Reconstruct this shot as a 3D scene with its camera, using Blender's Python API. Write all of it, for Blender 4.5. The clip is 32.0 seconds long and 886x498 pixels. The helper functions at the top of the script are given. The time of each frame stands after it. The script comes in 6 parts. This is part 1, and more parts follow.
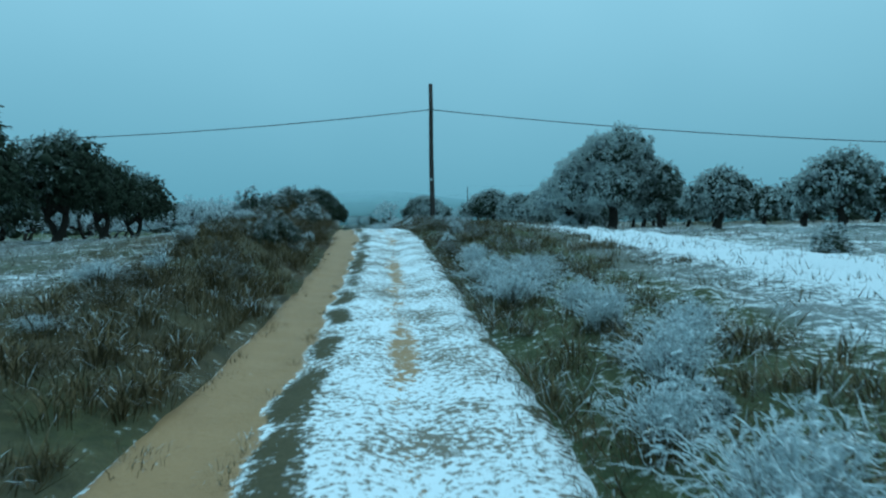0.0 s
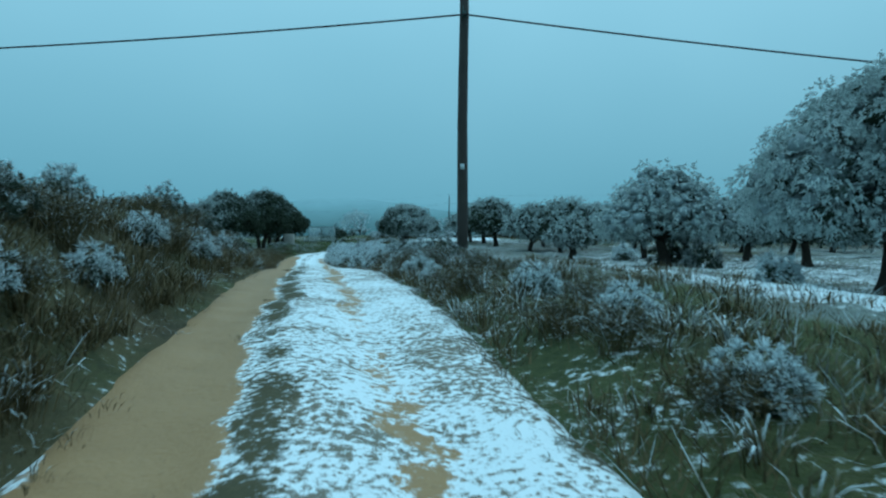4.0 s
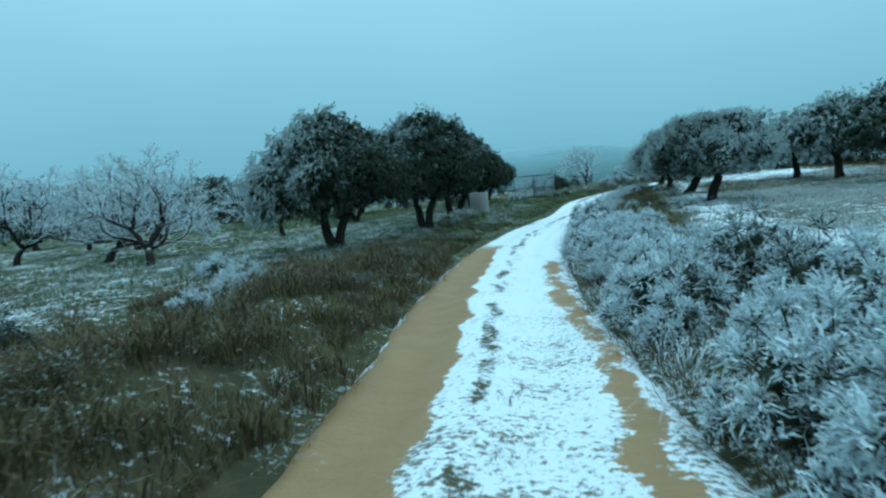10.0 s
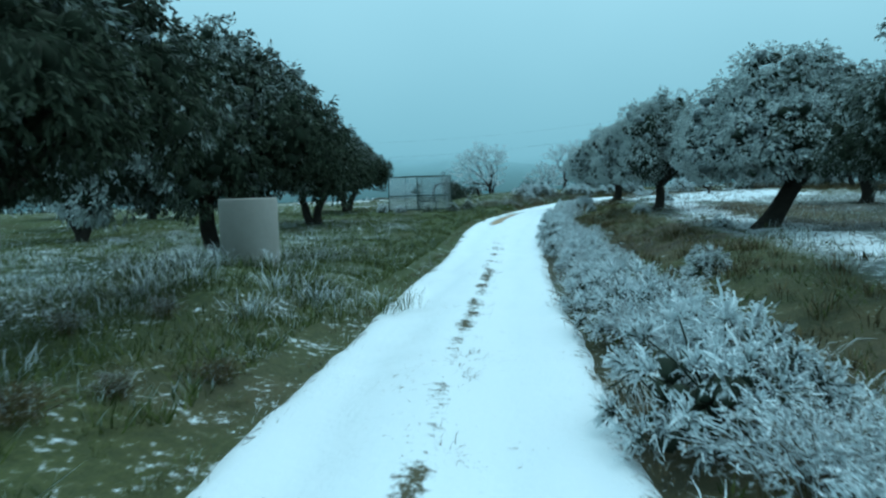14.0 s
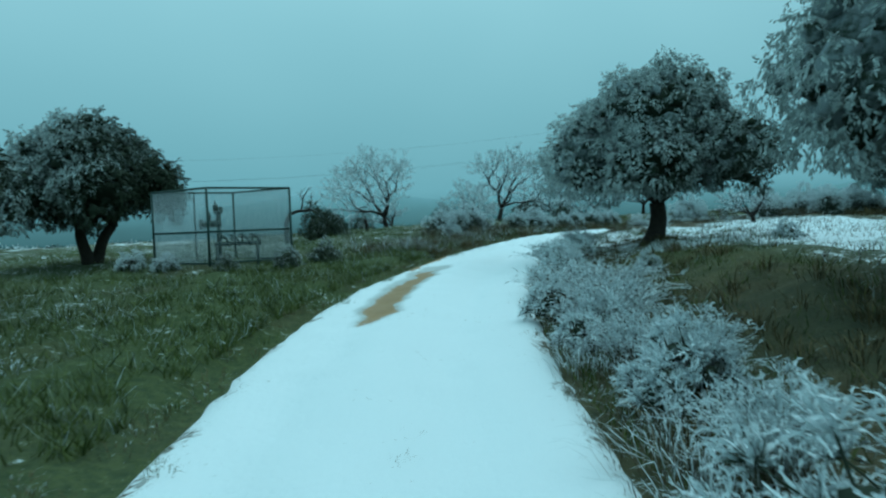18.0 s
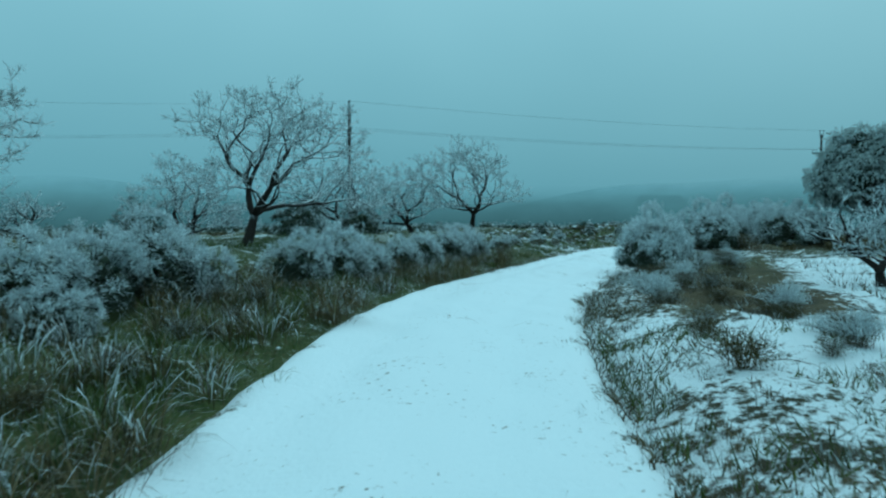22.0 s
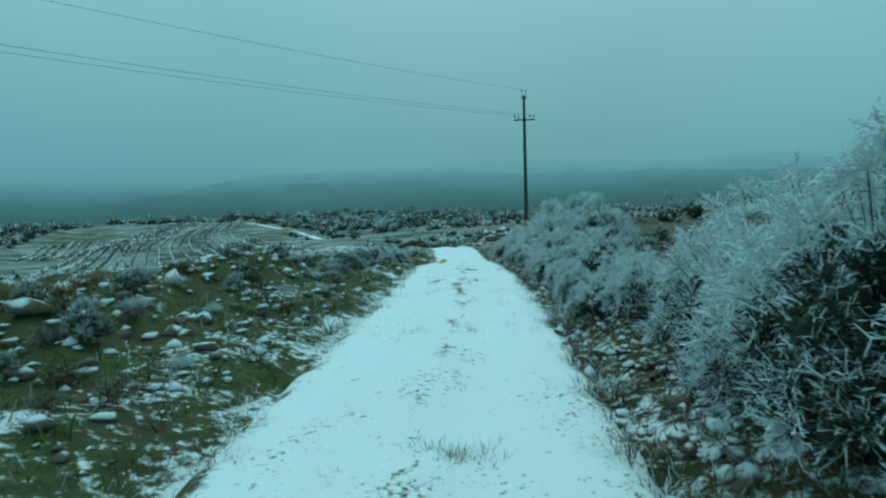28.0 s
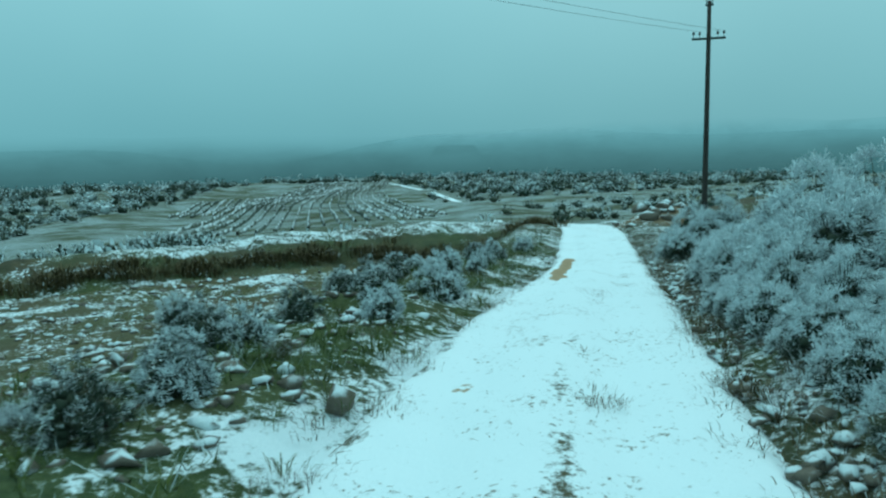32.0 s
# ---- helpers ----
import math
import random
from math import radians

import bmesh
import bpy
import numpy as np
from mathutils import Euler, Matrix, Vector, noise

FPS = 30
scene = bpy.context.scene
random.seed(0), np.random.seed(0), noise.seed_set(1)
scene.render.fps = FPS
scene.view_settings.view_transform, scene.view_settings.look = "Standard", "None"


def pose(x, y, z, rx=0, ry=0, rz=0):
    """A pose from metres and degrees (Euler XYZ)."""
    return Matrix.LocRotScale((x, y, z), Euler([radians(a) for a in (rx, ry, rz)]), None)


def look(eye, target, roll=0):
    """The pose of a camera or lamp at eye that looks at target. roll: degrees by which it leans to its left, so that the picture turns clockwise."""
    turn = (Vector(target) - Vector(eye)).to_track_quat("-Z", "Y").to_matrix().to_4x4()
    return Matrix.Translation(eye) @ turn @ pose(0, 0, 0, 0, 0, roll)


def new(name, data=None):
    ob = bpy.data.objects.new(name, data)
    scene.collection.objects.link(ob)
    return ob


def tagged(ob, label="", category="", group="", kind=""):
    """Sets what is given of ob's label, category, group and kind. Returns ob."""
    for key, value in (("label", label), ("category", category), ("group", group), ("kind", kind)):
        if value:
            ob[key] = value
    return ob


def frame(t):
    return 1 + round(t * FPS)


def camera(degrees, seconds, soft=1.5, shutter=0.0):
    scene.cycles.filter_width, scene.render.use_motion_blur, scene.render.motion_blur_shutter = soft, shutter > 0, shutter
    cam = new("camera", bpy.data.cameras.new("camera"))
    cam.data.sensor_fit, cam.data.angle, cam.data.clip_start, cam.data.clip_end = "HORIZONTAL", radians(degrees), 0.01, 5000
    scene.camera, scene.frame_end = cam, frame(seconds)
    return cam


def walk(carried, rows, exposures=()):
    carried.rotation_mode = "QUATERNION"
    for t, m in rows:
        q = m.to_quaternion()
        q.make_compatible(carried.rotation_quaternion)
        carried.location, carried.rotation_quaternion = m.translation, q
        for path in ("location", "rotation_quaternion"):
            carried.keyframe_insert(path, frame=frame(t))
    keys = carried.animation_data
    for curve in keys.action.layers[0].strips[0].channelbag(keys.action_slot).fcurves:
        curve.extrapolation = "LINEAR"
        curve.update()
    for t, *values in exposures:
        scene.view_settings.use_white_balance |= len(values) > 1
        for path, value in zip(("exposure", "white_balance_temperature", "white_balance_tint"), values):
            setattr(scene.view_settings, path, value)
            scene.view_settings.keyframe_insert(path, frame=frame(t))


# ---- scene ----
# Camera: seconds, eye x y z, yaw (to the left), pitch (up), roll
cam = camera(66.3, 32.0, soft=2.2, shutter=0.15)
PATH = [
    (0, 1.85, 9.04, 4.45, 2.24, -2.25, -1.08),
    (0.5, 1.56, 11.26, 4.52, 2.85, 0.67, -0.32),
    (1, 1.27, 13.56, 4.55, 1.56, -1.43, -2.03),
    (1.5, 1.01, 15.87, 4.59, -0.10, -2.79, 0.20),
    (2, 0.74, 18.21, 4.67, 0.77, -1.55, -0.37),
    (2.5, 0.42, 20.53, 4.75, 1.43, -0.80, 0.72),
    (4.5, -0.86, 29.77, 5.37, -0.73, -2.05, 0.05),
    (5, -1.16, 32.01, 5.67, -0.08, -2.73, 0.53),
    (5.5, -1.55, 34.35, 5.77, 2.52, -3.04, 0.88),
    (6, -1.92, 36.69, 5.77, 4.40, -2.84, -0.27),
    (6.5, -2.25, 38.96, 5.82, 5.02, -2.26, -0.08),
    (7, -2.65, 41.21, 5.83, 6.53, -2.35, -0.44),
    (7.5, -3.09, 43.56, 5.78, 9.14, -2.44, -0.54),
    (8, -3.51, 46.00, 5.68, 11.01, -3.32, -2.64),
    (8.5, -4.10, 48.52, 5.54, 15.51, -3.89, -4.17),
    (9, -4.71, 51.24, 5.40, 12.58, -2.07, -6.00),
    (9.5, -5.32, 53.97, 5.26, 15.12, -4.83, -3.77),
    (10, -5.96, 56.69, 5.13, 17.36, -4.94, -5.11),
    (10.5, -6.56, 59.64, 5.00, 9.52, -3.30, -1.95),
    (11, -7.14, 62.52, 4.92, 5.65, -3.06, -4.32),
    (11.5, -7.77, 65.22, 4.88, 12.06, -2.96, -3.12),
    (12, -8.33, 67.85, 4.89, 16.86, -5.17, 0.63),
    (12.5, -8.69, 70.40, 4.90, 15.04, -5.34, -2.54),
    (13, -9.02, 73.05, 4.91, 12.59, -5.21, -1.35),
    (13.5, -9.29, 75.71, 4.92, 10.10, -5.50, -2.21),
    (14, -9.49, 78.46, 4.89, 7.46, -4.97, -1.78),
    (14.5, -9.66, 81.13, 4.89, 5.57, -3.66, -3.04),
    (16.5, -10.04, 91.38, 4.73, 3.27, -3.36, -1.93),
    (17, -10.06, 93.84, 4.69, 3.45, -2.85, -1.38),
    (17.5, -10.08, 96.22, 4.64, 2.52, -3.28, -2.09),
    (18, -10.12, 98.67, 4.63, -0.51, -2.26, -2.26),
    (18.5, -10.18, 101.10, 4.70, -3.28, -2.28, 0.46),
    (19, -10.26, 103.46, 4.78, -3.44, -1.78, 0.69),
    (19.5, -10.30, 105.81, 4.87, -5.23, -2.82, 2.22),
    (20, -10.29, 108.16, 5.01, -5.95, -3.00, 0.69),
    (20.5, -10.04, 110.51, 5.05, -7.78, -2.43, 2.85),
    (21, -9.60, 112.79, 5.13, -12.54, -5.48, -1.12),
    (21.5, -9.08, 115.01, 5.20, -18.75, -3.79, -1.54),
    (22, -8.45, 117.03, 5.27, -21.50, -2.86, 0.02),
    (22.5, -7.83, 119.00, 5.31, -26.55, -5.27, 0.38),
    (23, -6.96, 120.91, 5.34, -29.75, -5.14, 0.20),
    (23.5, -5.95, 122.76, 5.49, -32.55, -6.05, -1.22),
    (24, -4.77, 124.41, 5.63, -34.55, -3.82, -1.03),
    (24.5, -3.61, 126.06, 5.63, -35.25, -3.33, -2.10),
    (26.5, 1.79, 132.17, 5.56, -44.99, -4.67, -0.83),
    (27, 3.22, 133.66, 5.60, -43.55, -5.23, -0.69),
    (27.5, 4.74, 135.07, 5.65, -49.63, -0.85, 0.19),
    (28, 6.16, 136.30, 5.65, -50.24, -4.17, -1.76),
    (28.5, 7.63, 137.48, 5.66, -52.03, -3.34, 0.09),
    (29, 9.11, 138.63, 5.64, -52.96, -3.57, 0.39),
    (29.5, 10.57, 139.71, 5.60, -54.66, -3.32, 0.01),
    (30, 11.87, 140.65, 5.59, -53.53, -2.42, 1.15),
    (30.5, 13.20, 141.60, 5.56, -52.33, -4.03, -0.37),
    (31, 14.46, 142.54, 5.53, -43.97, -4.61, -0.17),
    (31.5, 15.67, 143.44, 5.52, -36.49, -5.69, -1.32),
    (32, 16.90, 144.40, 5.52, -37.91, -7.05, -1.28),]


def aim(x, y, z, yaw, pitch, roll):
    a, b = radians(yaw), radians(pitch)
    return look((x, y, z), (x - math.sin(a) * math.cos(b), y + math.cos(a) * math.cos(b), z + math.sin(b)), roll)


walk(cam, [(t, aim(*row)) for t, *row in PATH],
     [(0, 0.0, 5400, 3), (7, 0.0, 5450, 3), (10, 0.3, 5600, 6), (11.2, 0.25, 5650, 5), (12.5, 0.5, 5950, 9), (13.2, 0.6, 5950, 9), (14, 0.35, 5850, 7), (17, 0.05, 5850, -2), (19, -0.05, 5850, -3), (21, -0.1, 5750, -3), (23, -0.15, 5600, -4), (24, -0.14, 5950, -8), (28, -0.2, 5900, -9), (30.5, -0.2, 5900, -9), (32, 0.1, 5950, -7)])

# ---- sky and light: low overcast cloud, brighter overhead, slightly cyan ----
world = bpy.data.worlds.new("winter_sky")
scene.world = world
world.use_nodes = True
wn, wl = world.node_tree.nodes, world.node_tree.links
wn.clear()
w_out = wn.new("ShaderNodeOutputWorld")
w_add = wn.new("ShaderNodeAddShader")
w_sky = wn.new("ShaderNodeTexSky")
w_sky.sky_type = 'NISHITA'
w_sky.sun_disc = False
w_sky.sun_elevation, w_sky.sun_rotation = radians(32), radians(60)
w_sky.air_density, w_sky.dust_density = 1.0, 4.0
w_b1 = wn.new("ShaderNodeBackground")
w_b1.inputs["Strength"].default_value = 0.0015
w_b2 = wn.new("ShaderNodeBackground")
w_b2.inputs["Strength"].default_value = 1.0
w_tc = wn.new("ShaderNodeTexCoord")
w_sep = wn.new("ShaderNodeSeparateXYZ")
w_ramp = wn.new("ShaderNodeValToRGB")
for pos, col in ((0.0, (0.150, 0.350, 0.405)), (0.03, (0.205, 0.480, 0.560)), (0.09, (0.310, 0.740, 0.900)), (0.25, (0.390, 0.900, 1.080)), (1.0, (0.66, 1.02, 1.10))):
    el = w_ramp.color_ramp.elements[0] if pos == 0.0 else w_ramp.color_ramp.elements[1] if pos == 1.0 else w_ramp.color_ramp.elements.new(pos)
    el.position, el.color = pos, (*col, 1)
w_noise = wn.new("ShaderNodeTexNoise")
w_noise.inputs["Scale"].default_value = 1.6
w_noise.inputs["Detail"].default_value = 3
w_mix = wn.new("ShaderNodeMix")
w_mix.data_type, w_mix.blend_type = 'RGBA', 'SOFT_LIGHT'
w_mix.inputs[0].default_value = 0.28
wl.new(w_tc.outputs["Generated"], w_sep.inputs[0])
wl.new(w_sep.outputs[2], w_ramp.inputs[0])
wl.new(w_tc.outputs["Generated"], w_noise.inputs["Vector"])
wl.new(w_ramp.outputs[0], w_mix.inputs[6])
wl.new(w_noise.outputs[0], w_mix.inputs[7])
wl.new(w_mix.outputs[2], w_b2.inputs[0])
wl.new(w_sky.outputs[0], w_b1.inputs[0])
wl.new(w_b1.outputs[0], w_add.inputs[0])
wl.new(w_b2.outputs[0], w_add.inputs[1])
wl.new(w_add.outputs[0], w_out.inputs[0])

sun_data = bpy.data.lights.new("sun", 'SUN')
sun_data.energy, sun_data.angle, sun_data.color = 0.5, radians(50), (0.92, 0.97, 1.0)
sun = new("sun", sun_data)
sun.matrix_world = look((0, 0, 60), (-26, -15, 0))

# ---- materials ----
def material(name, rough=0.9, spec=0.2):
    m = bpy.data.materials.new(name)
    m.use_nodes = True
    b = m.node_tree.nodes["Principled BSDF"]
    b.inputs["Roughness"].default_value = rough
    b.inputs["Specular IOR Level"].default_value = spec
    return m, m.node_tree.nodes, m.node_tree.links, b


def tex(n, l, scale, detail=4.0, rough=0.6, kind="ShaderNodeTexNoise", obj=False):
    """Noise at real-world size, on world (or object) coordinates."""
    t = n.new(kind)
    t.inputs["Scale"].default_value = scale
    if kind == "ShaderNodeTexNoise":
        t.inputs["Detail"].default_value = detail
        t.inputs["Roughness"].default_value = rough
    if obj:
        c = n.new("ShaderNodeTexCoord")
        l.new(c.outputs["Object"], t.inputs["Vector"])
    else:
        c = n.new("ShaderNodeNewGeometry")
        l.new(c.outputs["Position"], t.inputs["Vector"])
    return t.outputs[0]


def attr(n, name):
    a = n.new("ShaderNodeAttribute")
    a.attribute_name = name
    return a.outputs["Fac"]


def maths(n, l, op, a, b=None, clamp=False):
    m = n.new("ShaderNodeMath")
    m.operation, m.use_clamp = op, clamp
    for i, v in enumerate((a, b)):
        if v is None:
            continue
        if isinstance(v, (int, float)):
            m.inputs[i].default_value = v
        else:
            l.new(v, m.inputs[i])
    return m.outputs[0]


def step(n, l, v, lo, hi):
    m = n.new("ShaderNodeMapRange")
    m.interpolation_type = 'SMOOTHSTEP'
    l.new(v, m.inputs[0])
    m.inputs[1].default_value, m.inputs[2].default_value = lo, hi
    return m.outputs[0]


def blend(n, l, fac, a, b):
    m = n.new("ShaderNodeMix")
    m.data_type = 'RGBA'
    if isinstance(fac, (int, float)):
        m.inputs[0].default_value = fac
    else:
        l.new(fac, m.inputs[0])
    for i, v in ((6, a), (7, b)):
        if isinstance(v, tuple):
            m.inputs[i].default_value = (*v, 1)
        else:
            l.new(v, m.inputs[i])
    return m.outputs[2]


def bump(n, l, b, height, strength, dist):
    k = n.new("ShaderNodeBump")
    k.inputs["Strength"].default_value, k.inputs["Distance"].default_value = strength, dist
    l.new(height, k.inputs["Height"])
    l.new(k.outputs[0], b.inputs["Normal"])


SNOW, FROST = (0.80, 0.86, 0.88), (0.62, 0.70, 0.72)


def ground_material():
    m, n, l, b = material("frosty_ground")
    big, mid, fine = tex(n, l, 0.25, 3), tex(n, l, 1.7, 5), tex(n, l, 9.0, 5, 0.7)
    grit = tex(n, l, 40.0, 3, 0.7)
    green = attr(n, "green")
    soil = attr(n, "soil")
    dead = blend(n, l, step(n, l, mid, 0.35, 0.65), (0.042, 0.035, 0.020), (0.100, 0.078, 0.042))
    grass = blend(n, l, step(n, l, fine, 0.3, 0.7), (0.030, 0.048, 0.012), (0.080, 0.098, 0.028))
    base = blend(n, l, maths(n, l, 'ADD', maths(n, l, 'MULTIPLY', green, 1.2), maths(n, l, 'SUBTRACT', big, 0.6), True), dead, grass)
    earth = blend(n, l, mid, (0.13, 0.085, 0.045), (0.20, 0.135, 0.07))
    base = blend(n, l, soil, base, earth)
    # grey-blue rime film; over the valley it also paints in distance haze
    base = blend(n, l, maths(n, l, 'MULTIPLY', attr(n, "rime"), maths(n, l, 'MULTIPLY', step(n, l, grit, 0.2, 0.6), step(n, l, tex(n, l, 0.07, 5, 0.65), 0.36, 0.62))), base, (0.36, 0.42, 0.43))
    s = maths(n, l, 'ADD', maths(n, l, 'MULTIPLY', mid, 0.8), maths(n, l, 'MULTIPLY', fine, 1.5))
    s = maths(n, l, 'ADD', s, maths(n, l, 'MULTIPLY', big, 0.5))
    s = maths(n, l, 'ADD', s, attr(n, "snow"))
    mask = step(n, l, s, 1.72, 1.95)
    snow = blend(n, l, grit, SNOW, (0.62, 0.69, 0.72))
    col = blend(n, l, mask, base, snow)
    l.new(col, b.inputs["Base Color"])
    bump(n, l, b, maths(n, l, 'ADD', fine, maths(n, l, 'MULTIPLY', grit, 0.4)), 0.7, 0.06)
    return m


def road_material():
    m, n, l, b = material("snowy_dirt_track")
    big, mid, fine = tex(n, l, 0.6, 3), tex(n, l, 3.0, 5, 0.65), tex(n, l, 16.0, 5, 0.7)
    grit = tex(n, l, 70.0, 3, 0.7)
    mud = blend(n, l, mid, (0.27, 0.165, 0.075), (0.37, 0.235, 0.115))
    mud = blend(n, l, step(n, l, fine, 0.55, 0.8), mud, (0.22, 0.14, 0.065))
    turf = blend(n, l, fine, (0.035, 0.035, 0.018), (0.11, 0.095, 0.05))
    snow = blend(n, l, maths(n, l, 'MULTIPLY', grit, 0.6), SNOW, (0.66, 0.73, 0.76))
    patch = maths(n, l, 'MULTIPLY', maths(n, l, 'SUBTRACT', tex(n, l, 1.1, 4, 0.65), 0.5), 0.55)
    specks = step(n, l, maths(n, l, 'ADD', maths(n, l, 'ADD', fine, patch), maths(n, l, 'MULTIPLY', attr(n, "specks"), 0.5)), 0.70, 0.82)
    snow = blend(n, l, specks, snow, (0.19, 0.17, 0.13))
    tufts = step(n, l, maths(n, l, 'ADD', maths(n, l, 'MULTIPLY', mid, 0.5), maths(n, l, 'ADD', maths(n, l, 'MULTIPLY', fine, 0.9), attr(n, "turf"))), 1.12, 1.32)
    col = blend(n, l, tufts, snow, turf)
    slush = step(n, l, maths(n, l, 'ADD', attr(n, "slush"), maths(n, l, 'MULTIPLY', maths(n, l, 'SUBTRACT', fine, 0.5), 0.5)), 0.35, 0.65)
    col = blend(n, l, maths(n, l, 'MULTIPLY', slush, 0.8), col, (0.40, 0.44, 0.43))
    edge = maths(n, l, 'ADD', attr(n, "mud"), maths(n, l, 'MULTIPLY', maths(n, l, 'SUBTRACT', maths(n, l, 'ADD', mid, fine), 1.0), 0.9))
    wet = step(n, l, edge, 0.42, 0.56)
    col = blend(n, l, wet, col, mud)
    l.new(col, b.inputs["Base Color"])
    r = n.new("ShaderNodeMapRange")
    l.new(wet, r.inputs[0])
    r.inputs[3].default_value, r.inputs[4].default_value = 0.85, 0.55
    l.new(r.outputs[0], b.inputs["Roughness"])
    bump(n, l, b, maths(n, l, 'ADD', mid, fine), 0.5, 0.03)
    return m


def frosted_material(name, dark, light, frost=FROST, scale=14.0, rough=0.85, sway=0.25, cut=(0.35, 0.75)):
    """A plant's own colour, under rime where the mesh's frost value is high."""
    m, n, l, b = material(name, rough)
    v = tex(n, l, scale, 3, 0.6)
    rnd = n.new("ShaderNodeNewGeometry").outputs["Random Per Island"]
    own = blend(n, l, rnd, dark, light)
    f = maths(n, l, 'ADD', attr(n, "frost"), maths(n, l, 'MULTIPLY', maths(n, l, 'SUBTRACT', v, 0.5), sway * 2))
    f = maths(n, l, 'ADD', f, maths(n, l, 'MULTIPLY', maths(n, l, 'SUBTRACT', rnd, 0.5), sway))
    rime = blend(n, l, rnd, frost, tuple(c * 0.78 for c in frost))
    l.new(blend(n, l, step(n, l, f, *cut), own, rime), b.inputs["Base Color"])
    return m


def bark_material(name, dark, light, rime=0.5):
    """Rough bark, with rime on what faces up."""
    m, n, l, b = material(name, 0.95, 0.1)
    v = tex(n, l, 9.0, 6, 0.7)
    col = blend(n, l, v, dark, light)
    g = n.new("ShaderNodeNewGeometry")
    sp = n.new("ShaderNodeSeparateXYZ")
    l.new(g.outputs["Normal"], sp.inputs[0])
    f = maths(n, l, 'ADD', maths(n, l, 'MULTIPLY', sp.outputs[2], 0.6), maths(n, l, 'ADD', attr(n, "frost"), maths(n, l, 'MULTIPLY', v, 0.5)))
    l.new(blend(n, l, step(n, l, f, 1.25 - rime, 1.6 - rime), col, FROST), b.inputs["Base Color"])
    bump(n, l, b, v, 0.8, 0.03)
    return m


def plain_material(name, a, b_, scale, rough=0.8, metal=0.0, strength=0.4, dist=0.01):
    m, n, l, b = material(name, rough, 0.3)
    v = tex(n, l, scale, 5, 0.65)
    w = tex(n, l, scale * 0.13, 3)
    l.new(blend(n, l, maths(n, l, 'MULTIPLY', maths(n, l, 'ADD', v, w), 0.5), a, b_), b.inputs["Base Color"])
    b.inputs["Metallic"].default_value = metal
    bump(n, l, b, v, strength, dist)
    return m


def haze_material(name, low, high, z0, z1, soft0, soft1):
    """Glowing far land: cold mist painted as paler colour, the crest faded into cloud."""
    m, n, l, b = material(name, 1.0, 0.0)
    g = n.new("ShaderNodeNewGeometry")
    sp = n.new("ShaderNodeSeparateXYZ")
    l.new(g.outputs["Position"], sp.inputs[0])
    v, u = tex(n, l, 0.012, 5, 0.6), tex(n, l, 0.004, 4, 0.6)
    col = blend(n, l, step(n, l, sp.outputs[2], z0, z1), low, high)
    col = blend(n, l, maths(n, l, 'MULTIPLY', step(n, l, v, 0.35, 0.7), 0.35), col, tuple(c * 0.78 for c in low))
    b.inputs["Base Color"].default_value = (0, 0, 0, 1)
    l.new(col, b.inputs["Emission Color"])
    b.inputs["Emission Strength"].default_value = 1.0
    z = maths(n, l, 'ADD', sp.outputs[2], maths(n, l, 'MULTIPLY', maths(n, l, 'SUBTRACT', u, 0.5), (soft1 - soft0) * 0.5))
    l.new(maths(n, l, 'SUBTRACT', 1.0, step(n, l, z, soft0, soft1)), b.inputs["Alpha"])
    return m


M_GROUND, M_ROAD = ground_material(), road_material()
M_OLIVE = frosted_material("olive_leaves", (0.016, 0.024, 0.014), (0.050, 0.066, 0.040), (0.45, 0.52, 0.51), 2.2, 0.85, 0.16, (0.22, 0.90))
# darker copy of the olive leaves: shade inside the crown, put into the colour
M_CROWN_SHADE = frosted_material("shaded_olive_interior", (0.014, 0.021, 0.012), (0.034, 0.046, 0.029), (0.30, 0.36, 0.375), 14.0, 0.95, 0.7, (0.25, 0.95))
M_BARK = bark_material("olive_bark", (0.018, 0.015, 0.013), (0.065, 0.055, 0.045), 0.25)
M_TWIG = bark_material("rimed_twigs", (0.016, 0.013, 0.012), (0.050, 0.040, 0.034), 0.60)
M_GRASS = frosted_material("verge_grass", (0.045, 0.036, 0.016), (0.150, 0.115, 0.055), (0.66, 0.74, 0.76), 3.0)
M_GREEN = frosted_material("green_grass", (0.036, 0.056, 0.012), (0.115, 0.138, 0.036), (0.62, 0.70, 0.72), 1.6)
M_SHRUB = frosted_material("shrub_sprigs", (0.022, 0.036, 0.024), (0.070, 0.080, 0.054), (0.70, 0.78, 0.80), 4.0)
M_POLE = plain_material("weathered_pole_wood", (0.022, 0.019, 0.017), (0.075, 0.066, 0.058), 22.0, 0.85, 0, 0.6, 0.01)
M_STEEL = plain_material("painted_steel", (0.024, 0.052, 0.046), (0.055, 0.090, 0.082), 18.0, 0.5, 0.3)
M_WIRE = plain_material("cable_sheath", (0.010, 0.010, 0.011), (0.022, 0.022, 0.024), 30.0, 0.6)
M_CONC = plain_material("old_concrete", (0.19, 0.185, 0.165), (0.33, 0.32, 0.29), 7.0, 0.9, 0, 0.5, 0.01)
M_CERAM = plain_material("insulator_glass", (0.05, 0.07, 0.07), (0.12, 0.14, 0.14), 30.0, 0.25)
M_NET = plain_material("rimed_wire", (0.40, 0.47, 0.49), (0.62, 0.69, 0.71), 25.0, 0.7)
M_ROCK = bark_material("snowy_rock", (0.085, 0.072, 0.055), (0.22, 0.19, 0.155), 0.80)
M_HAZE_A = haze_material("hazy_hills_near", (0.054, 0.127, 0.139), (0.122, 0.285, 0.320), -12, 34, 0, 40)
